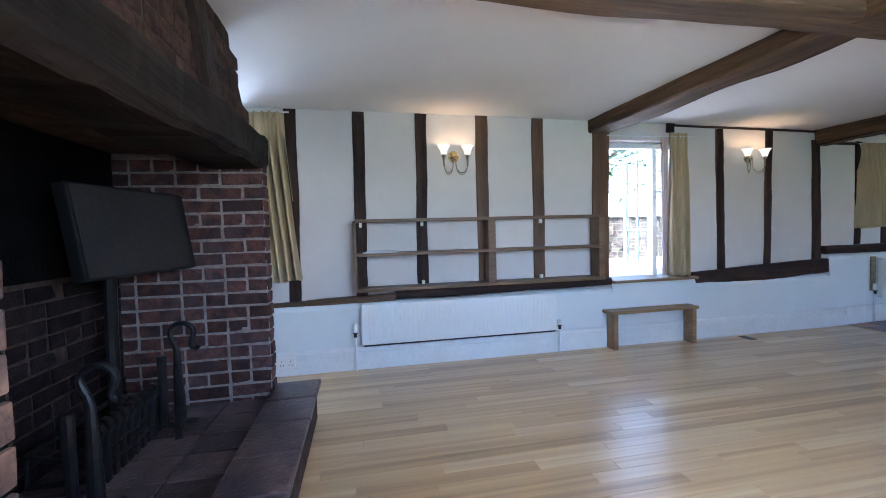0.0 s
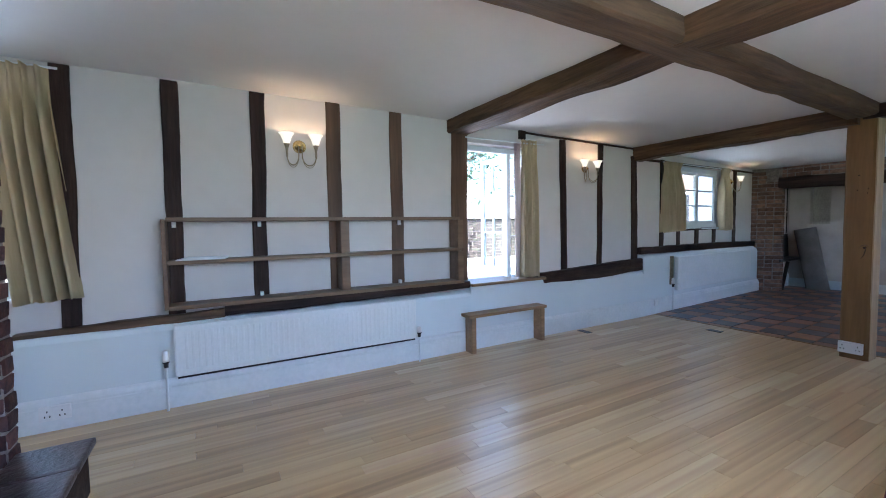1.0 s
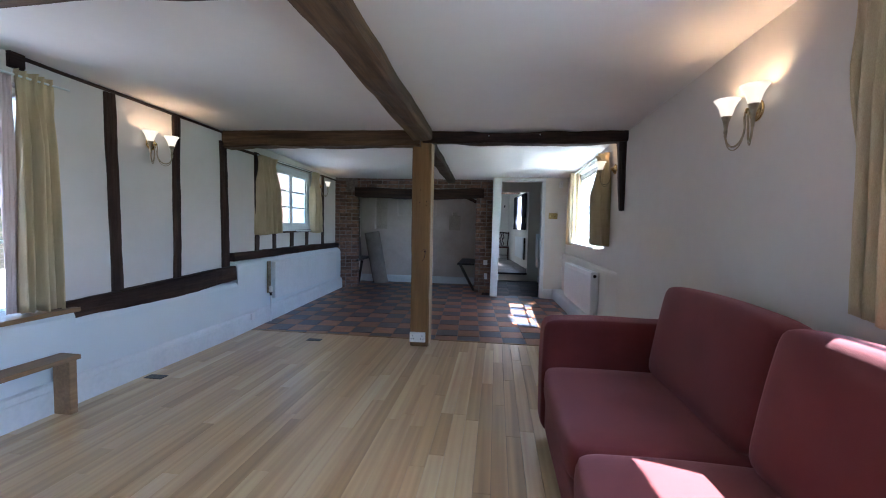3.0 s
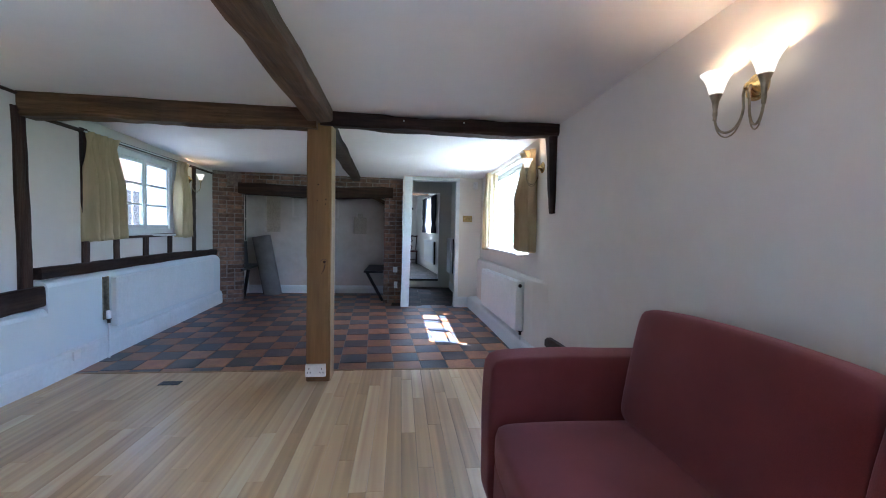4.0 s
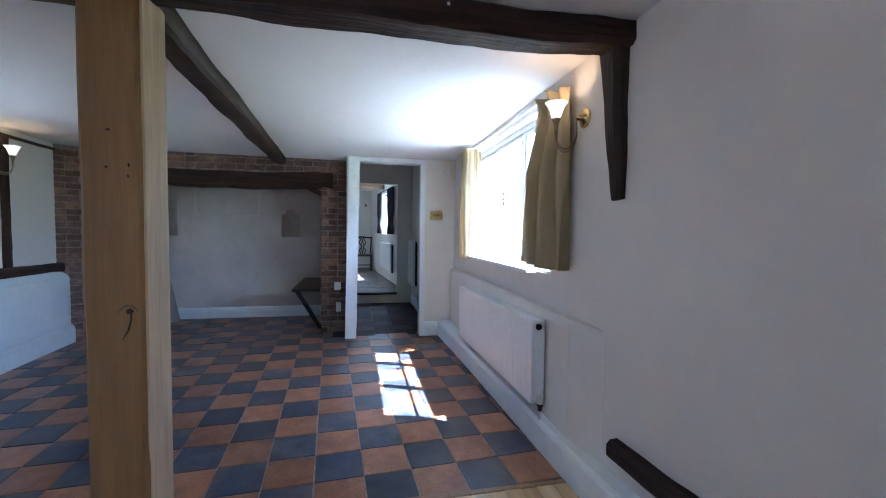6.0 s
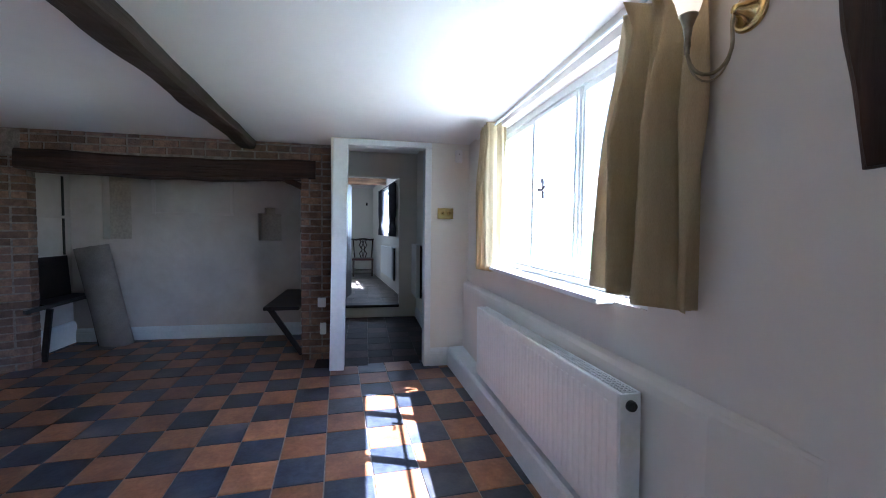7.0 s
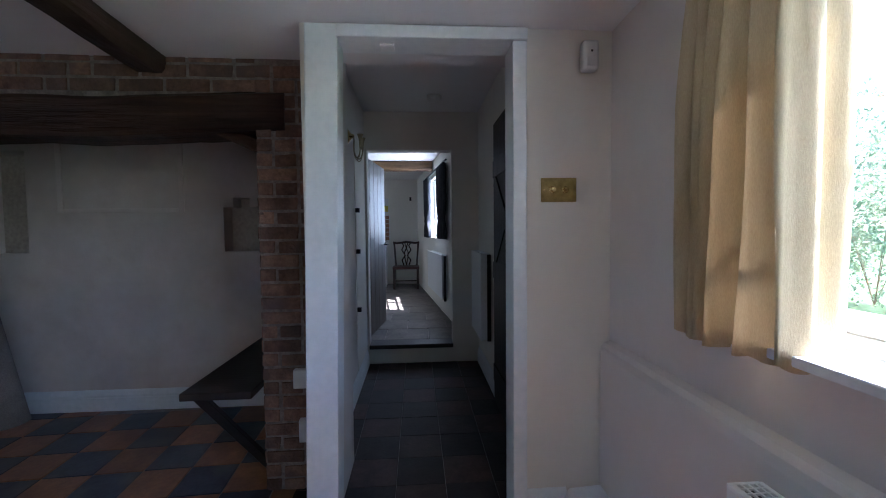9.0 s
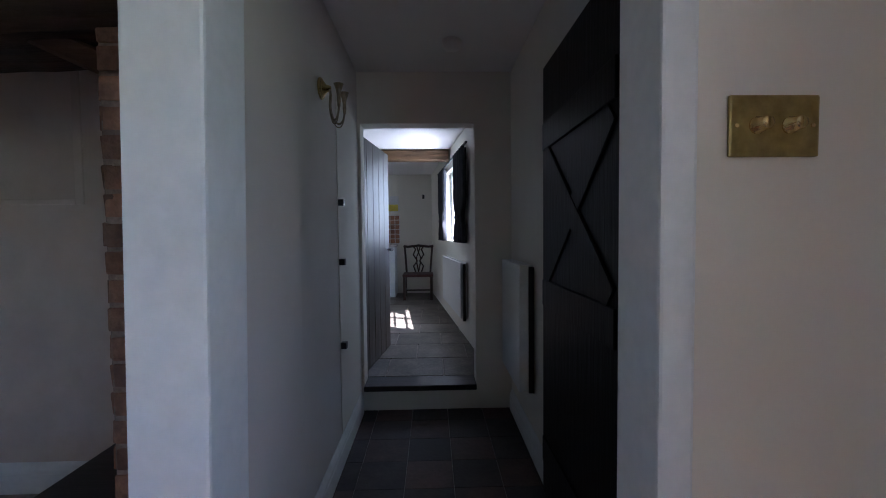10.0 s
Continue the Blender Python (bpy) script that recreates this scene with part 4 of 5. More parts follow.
beam((15.0, 4.0, 2.265), (15.0, 0.86, 2.265), 0.14, 0.14, MID_Y, 51, "brown oak beam across the kitchen ceiling", 0.006)

# ---- western inglenook ----
breast = tagged(part("chimney_west", bx(0.0, 0.65, 1.2, 3.75, -0.1, 2.3), SOOT_AND_SHADE), "soot-black brick back of the inglenook, darkened for its shade", "chimney", kind="structure")
part("mortar", bx(0.648, 0.652, 1.46, 3.40, 0.16, 1.02), BROWN_MORTAR, breast, "smoke-stained mortar")
pier_wn = tagged(part("chimney_pier_3", bx(0.62, 1.475, 3.40, 3.50, 0.0, 1.72), PALE_MORTAR), "dark red brick side of the inglenook with pale joints", "brick pier", kind="structure")
pier_ws = tagged(part("chimney_pier_4", bx(0.62, 1.48, 0.28, 1.46, 0.0, 1.62), SOOT_AND_SHADE), "dark red brick pier of the inglenook", "brick pier", kind="structure")
bm = timber((1.33, 3.47, 1.735), (1.33, 0.3, 1.60), 0.34, 0.215, (0, 0, 1), 34, 0.03, 0.03, 61)
tagged(part("bressummer_beam", bm, HOOD_BEAM), "massive dark rough-hewn oak beam over the inglenook", "beam", kind="structure")
bm = bmesh.new()
prof = [(0.3, 1.70), (3.44, 1.70), (3.42, 1.83), (3.22, 1.97), (3.05, 2.18), (2.92, 2.34), (0.3, 2.34)]
a = [bm.verts.new((1.42, y, z)) for y, z in prof]
b = [bm.verts.new((0.6, y, z)) for y, z in prof]
bm.faces.new(a); bm.faces.new(b[::-1])
for k in range(len(prof)):
    n = (k + 1) % len(prof)
    bm.faces.new([a[k], a[n], b[n], b[k]])
hood = tagged(part("chimney_hood", bm, BROWN_MORTAR), "brown smoke-stained brick chimney hood stepping inward", "chimney", kind="structure")
bm = timber((1.43, 2.48, 2.32), (1.44, 2.65, 1.80), 0.06, 0.13, (0, 1, 0), 10, 0.014, 0.012, 63)
tagged(part("hood_timber", bm, DARK_Z), "short dark timber fixed on the chimney hood", "timber", kind="structure")
bm = bx(0.62, 1.505, 1.20, 3.40, 0.0, 0.158, 0.006)
box(bm, 1.505, 1.745, 1.20, 3.385, 0.0, 0.235, 0.006)
hearth = tagged(part("hearth", bm, BROWN_MORTAR), "raised brick hearth with a worn tiled edge", "hearth", kind="structure")

# ---- shelves, radiators, bench ----
shelf = thing("wall_shelf", "long open oak wall shelf, nearly empty", "shelf", at=(0, 0, 0))
for z, d in ((1.30, 0.135), (1.005, 0.17), (0.70, 0.20)):
    part("shelf_board", bx(2.02, 4.36, N - d, N - 0.005, z - 0.014, z + 0.014, 0.003), SHELF_OAK, shelf)
part("end_panel", bx(1.995, 2.02, N - 0.19, N - 0.005, 0.69, 1.30, 0.003), SHELF_OAK, shelf)
part("upright", bx(3.20, 3.27, N - 0.17, N - 0.03, 0.715, 0.99, 0.003), SHELF_OAK, shelf)
part("upright", bx(3.20, 3.27, N - 0.17, N - 0.03, 1.02, 1.285, 0.003), SHELF_OAK, shelf)
part("upright", bx(4.30, 4.36, N - 0.19, N - 0.03, 0.715, 0.99, 0.003), SHELF_OAK, shelf)
part("upright", bx(4.30, 4.36, N - 0.19, N - 0.03, 1.02, 1.285, 0.003), SHELF_OAK, shelf)
for x, z in ((2.06, 1.27), (2.61, 1.27), (3.77, 1.27), (2.61, 0.73), (3.77, 0.73)):
    part("shelf_bracket", bx(x - 0.012, x + 0.012, N - 0.05, N - 0.02, z - 0.025, z + 0.016, 0.002), PLASTIC, shelf, "small white plastic shelf bracket")
papers = thing("paper_stack", "small stack of papers lying on the shelf", "papers")
for i, (a, w) in enumerate(((0.0, 0.30), (3.0, 0.28), (-2.0, 0.26))):
    part("sheet", bx(-w / 2, w / 2, -0.08, 0.08, 0, 0.005, 0, pose(2.22 + 0.02 * i, N - 0.11, 1.019 + 0.0055 * i, 0, 0, a)), PAPER, papers)


def radiator_y(x0, x1, z0, z1, yf, yb, ribs, label, group="panel radiators"):
    """A panel radiator on a wall along x: front face yf, back yb."""
    r = thing("radiator", label, "radiator", group)
    s = 1 if yf > yb else -1
    part("panel", bx(x0, x1, min(yf, yf - s * 0.02), max(yf, yf - s * 0.02), z0, z1, 0.008), RAD_WHITE, r)
    if ribs:
        p = (x1 - x0 - 0.10) / ribs
        rise = 0.0025 if ribs < 40 else 0.0016
        rib = mesh_from(bx(p * 0.22, p * 0.78, min(yf - s * 0.006, yf + s * rise), max(yf - s * 0.006, yf + s * rise), z0 + 0.045, z1 - 0.045, 0.006), "rib", RAD_WHITE)
        for i in range(ribs):
            o = new("rib", rib)
            o.location = (x0 + 0.05 + p * i, 0, 0)
            o.parent = r
    part("back_panel", bx(x0, x1, min(yb, yb + s * 0.012), max(yb, yb + s * 0.012), z0, z1, 0.004), RAD_WHITE, r)
    part("end_cap", bx(x0 - 0.004, x0 + 0.006, min(yf, yb) + 0.004, max(yf, yb) - 0.004, z0 + 0.01, z1 - 0.002, 0.002), RAD_WHITE, r)
    part("end_cap", bx(x1 - 0.006, x1 + 0.004, min(yf, yb) + 0.004, max(yf, yb) - 0.004, z0 + 0.01, z1 - 0.002, 0.002), RAD_WHITE, r)
    if ribs:
        g = bmesh.new()
        n = int((x1 - x0 - 0.02) / 0.017)
        for i in range(n):
            xa = x0 + 0.01 + i * (x1 - x0 - 0.02) / n
            box(g, xa, xa + 0.004, min(yf, yb) + 0.015, max(yf, yb) - 0.015, z1 - 0.0035, z1 + 0.001)
        for k in (0.3, 0.5, 0.7):
            yy = yb + (yf - yb) * k
            box(g, x0 + 0.01, x1 - 0.01, yy - 0.002, yy + 0.002, z1 - 0.003, z1 + 0.002)
        part("top_grille", g, RAD_WHITE, r)
        part("convector", bx(x0 + 0.012, x1 - 0.012, min(yf, yb) + 0.022, max(yf, yb) - 0.022, z0 + 0.03, z1 - 0.012), IRON, r, "dark block giving the grille slots their shade")
    return r


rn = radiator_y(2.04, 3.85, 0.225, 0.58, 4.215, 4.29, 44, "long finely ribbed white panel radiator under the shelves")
bent(radiator_y(7.97, 10.319, 0.27, 0.745, 4.245, 4.295, 0, "flat white panel radiator under the window"))
part("lower_channel", bx(2.05, 3.84, 4.219, 4.232, 0.212, 0.226, 0.002), IRON, rn, "dark strip for the shadow line under the panel")
rs = radiator_y(7.80, 9.57, 0.235, 0.738, 0.43, 0.345, 36, "ribbed white double panel radiator under the window")
rs.matrix_world = Matrix.Translation((8.685, 0, 0.4865)) @ Matrix.Rotation(radians(1.2), 4, 'Y') @ Matrix.Translation((-8.685, 0, -0.4865))


def valve(at, label, pipe_to=0.0, tall=0.08, parent=None):
    v = thing("radiator_valve", label, "radiator valve", "radiator valves")
    x, y, z = at
    part("body", lathe([(0.0, -0.03), (0.014, -0.03), (0.014, 0.0), (0.02, 0.0), (0.02, 0.012), (0.0, 0.012)], at, 14), IRON, v, "", True)
    part("knob", lathe([(0.0, 0.012), (0.02, 0.012), (0.022, 0.03), (0.02, tall), (0.012, tall + 0.01), (0.0, tall + 0.01)], at, 16), PLASTIC, v, "white plastic valve head", True)
    part("pipe", tube([(x, y, pipe_to), (x, y, z - 0.03)], 0.008), GLOSS_WHITE, v, "white painted pipe")
    return v


valve((1.985, 4.23, 0.33), "radiator valve with white head and painted pipe")
valve((3.89, 4.235, 0.26), "small radiator valve on a white painted pipe", tall=0.05)
bent(valve((7.86, 4.255, 0.36), "radiator valve with dark body beside the radiator"))
valve((7.765, 0.385, 0.255), "white radiator valve at the pipe", 0.17, 0.05)
pr = thing("radiator_gap_shade", "narrow dark strip for the shadow gap at the radiator's end", "bracket")
part("strip", bx(7.85, 7.93, 4.288, 4.302, 0.36, 0.76, 0.003), BRONZE, pr)
bent(pr)
knob = thing("radiator_plug", "round dark air plug at the radiator's end", "plug")
part("disc", lathe([(0.0, -0.010), (0.017, -0.010), (0.019, -0.004), (0.019, 0.004), (0.0, 0.004)], (7.797, 0.388, 0.715), 16, 'x'), IRON, knob)

bench = thing("bench", "low plain oak bench against the wall", "bench")
part("seat", bx(4.37, 5.345, 4.135, 4.285, 0.348, 0.378, 0.004), BENCH_OAK, bench)
for x in (4.432, 5.305):
    part("leg", bx(x - 0.024, x + 0.024, 4.15, 4.272, 0.0, 0.348, 0.004), BENCH_OAK, bench)


# ---- sockets, switches and small fittings ----
def plate(name, label, category, x0, x1, y0, y1, z0, z1, material, details=()):
    t = thing(name, label, category)
    part("plate", bx(x0, x1, y0, y1, z0, z1, 0.004), material, t)
    for n, bxs, m in details:
        part(n, bx(*bxs, 0.0015), m, t)
    return t


so = plate("wall_socket", "white double power socket at the foot of the post", "socket", 7.13, 7.165, 2.19, 2.35, 0.052, 0.150, PLASTIC,
           [("rocker", (7.126, 7.131, 2.255, 2.263, 0.115, 0.13), PLASTIC), ("rocker", (7.126, 7.131, 2.275, 2.283, 0.115, 0.13), PLASTIC)] +
           [("pin_hole", (7.1285, 7.1305, y - 0.003, y + 0.003, z - 0.006, z + 0.006), IRON) for c in (2.22, 2.32) for y, z in ((c, 0.118), (c - 0.012, 0.088), (c + 0.012, 0.088))])
plate("wall_socket", "white double power socket in the skirting", "socket", 1.33, 1.48, 4.255, 4.275, 0.07, 0.16, PLASTIC,
      [("pin_hole", (x - 0.003, x + 0.003, 4.253, 4.256, z - 0.006, z + 0.006), IRON) for c in (1.37, 1.44) for x, z in ((c, 0.13), (c - 0.012, 0.10), (c + 0.012, 0.10))])
plate("wall_socket", "white double power socket low on the wall", "socket", 6.98, 7.12, 0.370, 0.388, 0.035, 0.125, PLASTIC)
plate("wall_socket", "white plastic switch box on the brick pier", "socket", 10.715, 10.757, 1.645, 1.72, 0.53, 0.62, PLASTIC)
plate("wall_socket", "white plastic socket on the brick pier", "socket", 10.72, 10.757, 1.642, 1.70, 0.26, 0.37, PLASTIC)
bent(plate("wall_socket", "white socket low on the north wall", "socket", 7.42, 7.50, 4.262, 4.275, 0.11, 0.19, PLASTIC))
sw = plate("light_switch", "brass double dimmer switch plate on the wall", "light switch", E - 0.007, E, 0.440, 0.592, 1.404, 1.505, OLD_BRASS)
for y in (0.490, 0.545):
    kn = part("dimmer_knob", lathe([(0.0, 0.0), (0.0145, 0.0), (0.0145, -0.003), (0.0115, -0.004), (0.0105, -0.022), (0.0085, -0.025), (0.0, -0.025)], (E - 0.007, y, 1.455), 20, 'x'), BRASS, sw, "polished brass knob", True)
    part("grip", bx(E - 0.0335, E - 0.031, y - 0.0012, y + 0.0012, 1.447, 1.463, 0.0005), OLD_BRASS, kn)
for y in (0.452, 0.580):
    part("screw", lathe([(0.0, -0.001), (0.0035, -0.001), (0.0035, 0.001), (0.0, 0.001)], (E - 0.0072, y, 1.455), 12, 'x'), BRASS, sw)
sensor = thing("alarm_sensor", "white plastic alarm sensor high on the wall", "alarm sensor")
part("housing", bx(E - 0.055, E, 0.365, 0.432, 1.935, 2.055, 0.016), PLASTIC, sensor, "", True)
part("lens", bx(E - 0.057, E - 0.054, 0.378, 0.419, 1.948, 1.985, 0.001), PLASTIC, sensor)
part("indicator", bx(E - 0.0565, E - 0.054, 0.394, 0.402, 2.004, 2.012, 0.0005), IRON, sensor, "dark sensor eye")
for x, y in ((7.18, 3.40), (5.95, 4.16)):
    v = thing("floor_vent", "small dark recessed floor grille", "floor grille", "floor grilles")
    part("cover", bx(x - 0.04, x + 0.04, y - 0.075, y + 0.075, -0.005, 0.004, 0.002), IRON, v)

for y, z in ((1.59, 2.135), (1.10, 2.142)):
    nl = thing("nail", "small pale nail head in the black beam", "nail", "nails in the beam")
    part("head", lathe([(0.0, 0.0), (0.007, 0.0), (0.006, -0.004), (0.0, -0.006)], (7.134, y, z), 10, 'x'), PLASTIC, nl)

# ---- sofa ----
def cushion(x0, x1, y0, y1, z0, z1, r, puff=0.02, m=None, seed=0):
    bm = bmesh.new()
    box(bm, x0, x1, y0, y1, z0, z1)
    bmesh.ops.subdivide_edges(bm, edges=bm.edges[:], cuts=7, use_grid_fill=True)
    c = Vector(((x0 + x1) / 2, (y0 + y1) / 2, (z0 + z1) / 2))
    h = Vector(((x1 - x0) / 2, (y1 - y0) / 2, (z1 - z0) / 2))
    for v in bm.verts:
        d = v.co - c
        q = Vector([max(-h[i] + r, min(h[i] - r, d[i])) for i in range(3)])
        o = d - q
        if o.length > 1e-6:
            o = o.normalized() * min(r, max(abs(o.x), abs(o.y), abs(o.z)))
        u = Vector([d[i] / h[i] for i in range(3)])
        k = (1 - u.x ** 2) * (1 - u.y ** 2) + (1 - u.y ** 2) * (1 - u.z ** 2) + (1 - u.x ** 2) * (1 - u.z ** 2)
        n = noise.noise(v.co * 4 + Vector((seed, 0, 0))) * 0.008
        v.co = c + q + o + (d.normalized() * (puff * min(1, k) + n))
    if m:
        bmesh.ops.transform(bm, matrix=m, verts=bm.verts[:])
    return bm


sofa = thing("sofa", "dark red fabric two-seat sofa against the wall", "sofa")
X0, X1 = 3.45, 5.65
def soft(name, bm):
    o = part(name, bm, SOFA_RED, sofa, "", True)
    s = o.modifiers.new("round", 'SUBSURF'); s.levels = s.render_levels = 1
    return o
soft("base", cushion(X0 + 0.02, X1 - 0.02, 0.40, 1.19, 0.06, 0.30, 0.03, 0.0))
soft("arm", cushion(X1 - 0.20, X1, 0.36, 1.21, 0.05, 0.722, 0.03, 0.002))
soft("arm", cushion(X0, X0 + 0.20, 0.36, 1.21, 0.05, 0.722, 0.03, 0.002))
soft("back", cushion(X0 + 0.02, X1 - 0.02, 0.345, 0.50, 0.06, 0.74, 0.06, 0.0))
xm = (X0 + X1) / 2
soft("seat_cushion", cushion(X0 + 0.20, xm - 0.004, 0.50, 1.21, 0.29, 0.475, 0.05, 0.012))
soft("seat_cushion", cushion(xm + 0.004, X1 - 0.20, 0.50, 1.21, 0.29, 0.475, 0.05, 0.012))
for a, b, s in ((X0 + 0.19, xm - 0.004, 1), (xm + 0.004, X1 - 0.19, 2)):
    m = Matrix.Translation((0, 0.56, 0.46)) @ Matrix.Rotation(radians(10), 4, 'X') @ Matrix.Translation((0, -0.56, -0.46))
    soft("back_cushion", cushion(a, b, 0.46, 0.66, 0.44, 0.955, 0.05, 0.010, m, s))
for x in (X0 + 0.1, X1 - 0.1):
    for y in (0.45, 1.12):
        part("foot", lathe([(0.0, 0.0), (0.022, 0.0), (0.03, 0.055), (0.0, 0.055)], (x, y, 0), 12), DARK_SEAT, sofa)

# ---- fireplace things ----
tv = thing("television", "flat grey television hung inside the inglenook", "television")
M = pose(0.995, 2.915, 1.235, 0, 0, -11.8) @ Matrix.Rotation(radians(-9), 4, 'Y')
part("screen", bx(0.0, 0.008, -0.325, 0.33, -0.200, 0.200, 0.002, M), TV_SCREEN, tv)
part("casing", bx(-0.06, -0.001, -0.335, 0.40, -0.212, 0.212, 0.008, M), TV_BACK, tv)
part("pole", tube([(0.80, 3.02, 0.165), (0.80, 3.02, 0.7), (0.82, 3.0, 1.06)], 0.03), IRON, tv)
part("wall_arm", bx(-0.34, -0.06, -0.03, 0.03, -0.03, 0.03, 0.004, M), IRON, tv)

grate = thing("fire_grate", "black cast iron fire basket on the hearth", "fire grate")
GX, GY0, GY1 = 0.96, 2.50, 3.12
for z in (0.24, 0.31):
    part("rail", tube([(GX, GY0, z), (GX + 0.02, (GY0 + GY1) / 2, z), (GX, GY1, z)], 0.012), IRON, grate)
for i in range(10):
    y = GY0 + 0.05 + i * (GY1 - GY0 - 0.1) / 9
    slat = bmesh.new()
    prev = None
    for xo, z in ((0.016, 0.168), (0.018, 0.31), (0.026, 0.37), (0.04, 0.41), (0.03, 0.44), (0.012, 0.446)):
        row = [slat.verts.new((GX + xo + dx, y + dy, z)) for dx, dy in ((-0.006, -0.017), (0.006, -0.015), (0.006, 0.015), (-0.006, 0.017))]
        if prev:
            for k in range(4):
                slat.faces.new([prev[k], prev[(k + 1) % 4], row[(k + 1) % 4], row[k]])
        else:
            slat.faces.new(row[::-1])
        prev = row
    slat.faces.new(prev)
    part("bar", slat, IRON, grate)
for y in (GY0, GY1):
    part("side", tube([(GX, y, 0.24), (0.76, y, 0.24), (0.76, y, 0.36), (GX, y, 0.31)], 0.012), IRON, grate)
part("back_bar", tube([(0.76, GY0, 0.36), (0.76, GY1, 0.36)], 0.012), IRON, grate)


def firedog(y, label):
    f = thing("firedog", label, "firedog", "firedogs")
    x = 1.09
    part("upright", tube([(x, y, 0.19), (x, y, 0.32), (x, y, 0.48), (x, y, 0.60), (x - 0.012, y, 0.645)], [0.030, 0.028, 0.022, 0.016, 0.014], 10), IRON, f)
    pts = [(x - 0.012, y, 0.645)]
    for i in range(17):
        a = math.pi * (1.12 - i / 16 * 1.32)
        pts.append((x + 0.026 + 0.056 * math.cos(a), y + 0.01 * i / 16, 0.695 + 0.052 * math.sin(a)))
    pts += [(x + 0.062, y + 0.01, 0.632), (x + 0.072, y + 0.01, 0.612), (x + 0.092, y + 0.01, 0.606), (x + 0.104, y + 0.01, 0.622)]
    part("crook", tube(pts, 0.0135, 10), IRON, f)
    part("foot", tube([(x + 0.03, y - 0.10, 0.178), (x, y - 0.03, 0.205), (x, y + 0.03, 0.205), (x + 0.03, y + 0.10, 0.178)], 0.019, 10), IRON, f)
    part("shank", tube([(x, y, 0.21), (0.72, y, 0.21)], 0.014), IRON, f)
    part("spike", tube([(x - 0.075, y, 0.21), (x - 0.075, y, 0.58)], [0.018, 0.023], 10), IRON, f)
    return f


firedog(3.03, "tall black iron firedog with a crook top")
firedog(2.33, "tall black iron firedog with a crook top")

# ---- recess things ----
def flap_seat(y0, y1, x0, x1, z, leg_from, leg_to, label):
    s = thing("folding_seat", label, "seat", "folding seats")
    part("seat", bx(x0, x1, y0, y1, z - 0.035, z, 0.005), DARK_SEAT, s)
    part("strut", timber(leg_from, leg_to, 0.05, 0.03, (1, 0, 0), 4, 0.001, 0.004), DARK_SEAT, s)
    return s


flap_seat(1.88, 2.20, 10.62, 11.80, 0.56, (10.68, 2.15, 0.53), (10.95, 1.90, 0.005), "black wooden flap seat on a slanting strut")
left_seat = thing("folding_seat", "black wooden flap seat poking out past the brick pier", "seat", "folding seats")
bm = bmesh.new()
outline = [(10.72, 4.15), (11.74, 4.20), (11.78, 4.462), (11.0, 4.462), (11.0, 4.19), (10.74, 4.19)]
low = [bm.verts.new((x, y, 0.525)) for x, y in outline]
high = [bm.verts.new((x, y, 0.56)) for x, y in outline]
bm.faces.new(low[::-1]); bm.faces.new(high)
for k in range(6):
    bm.faces.new([low[k], low[(k + 1) % 6], high[(k + 1) % 6], high[k]])
part("seat", bm, DARK_SEAT, left_seat)
part("strut", timber((11.02, 4.17, 0.52), (11.08, 4.27, 0.005), 0.05, 0.03, (1, 0, 0), 4, 0.001, 0.004), DARK_SEAT, left_seat)
ch = thing("seat_back", "dark wooden panel resting on the flap seat", "panel")
part("panel", bx(-0.16, 0.34, -0.012, 0.012, 0.0, 0.42, 0.004, pose(11.36, 4.42, 0.562, -4, 0, 0)), DARK_SEAT, ch)
brace = thing("wooden_prop", "slim dark wooden prop leaning in the recess", "prop")
part("strut", timber((11.60, 4.08, 0.0), (11.62, 4.28, 1.03), 0.05, 0.03, (1, 0, 0), 5, 0.002, 0.004), DARK_SEAT, brace)
wc = thing("wall_cupboard", "white painted panelled cupboard front in the recess wall", "cupboard")
for z0, z1 in ((0.99, 1.38), (1.41, 1.83)):
    d_ = part("door", bx(11.02, 11.66, 4.452, 4.468, z0, z1, 0.004), RECESS, wc)
    part("edge_strip", bx(11.66, 11.69, 4.445, 4.468, z0, z1, 0.003), IRON, d_, "dark strip along the door edge")
part("rail", bx(11.0, 11.70, 4.44, 4.468, 1.382, 1.408, 0.004), RECESS, wc)
part("rail", bx(11.0, 11.70, 4.44, 4.468, 1.832, 1.86, 0.004), RECESS, wc)
roll = thing("carpet_roll", "rolled grey carpet leaning in the recess", "carpet")
bm = bmesh.new()
Mr = Matrix.Translation((11.64, 3.955, -0.02)) @ Matrix.Rotation(radians(-10), 4, 'X') @ Matrix.Rotation(radians(-3), 4, 'Y')
n = 90
rows = []
for j in range(7):
    z = 1.12 * j / 6
    row = []
    for i in range(n + 1):
        a = i / n * 2 * math.pi * 3.2
        r = 0.06 + 0.10 * i / n
        row.append(bm.verts.new(Mr @ Vector((r * math.cos(a) * 0.8, r * math.sin(a) * 1.15, z + 0.01 * noise.noise(Vector((a, z, 1)))))))
    rows.append(row)
for r0, r1 in zip(rows, rows[1:]):
    for i in range(n):
        bm.faces.new([r0[i], r0[i + 1], r1[i + 1], r1[i]])
o = part("roll", bm, FELT, roll, "", True)
bm = bmesh.new()
flap = [[bm.verts.new(Mr @ Vector((0.128 + 0.002 * k, -0.02 + 0.05 * k, 1.10 * q / 6 + 0.01))) for k in range(3)] for q in range(7)]
for r0, r1 in zip(flap, flap[1:]):
    for k in range(2):
        bm.faces.new([r0[k], r0[k + 1], r1[k + 1], r1[k]])
fl = part("loose_edge", bm, FELT, roll, "", True)
fl.modifiers.new("thick", 'SOLIDIFY').thickness = 0.01
so2 = o.modifiers.new("thick", 'SOLIDIFY'); so2.thickness = 0.012

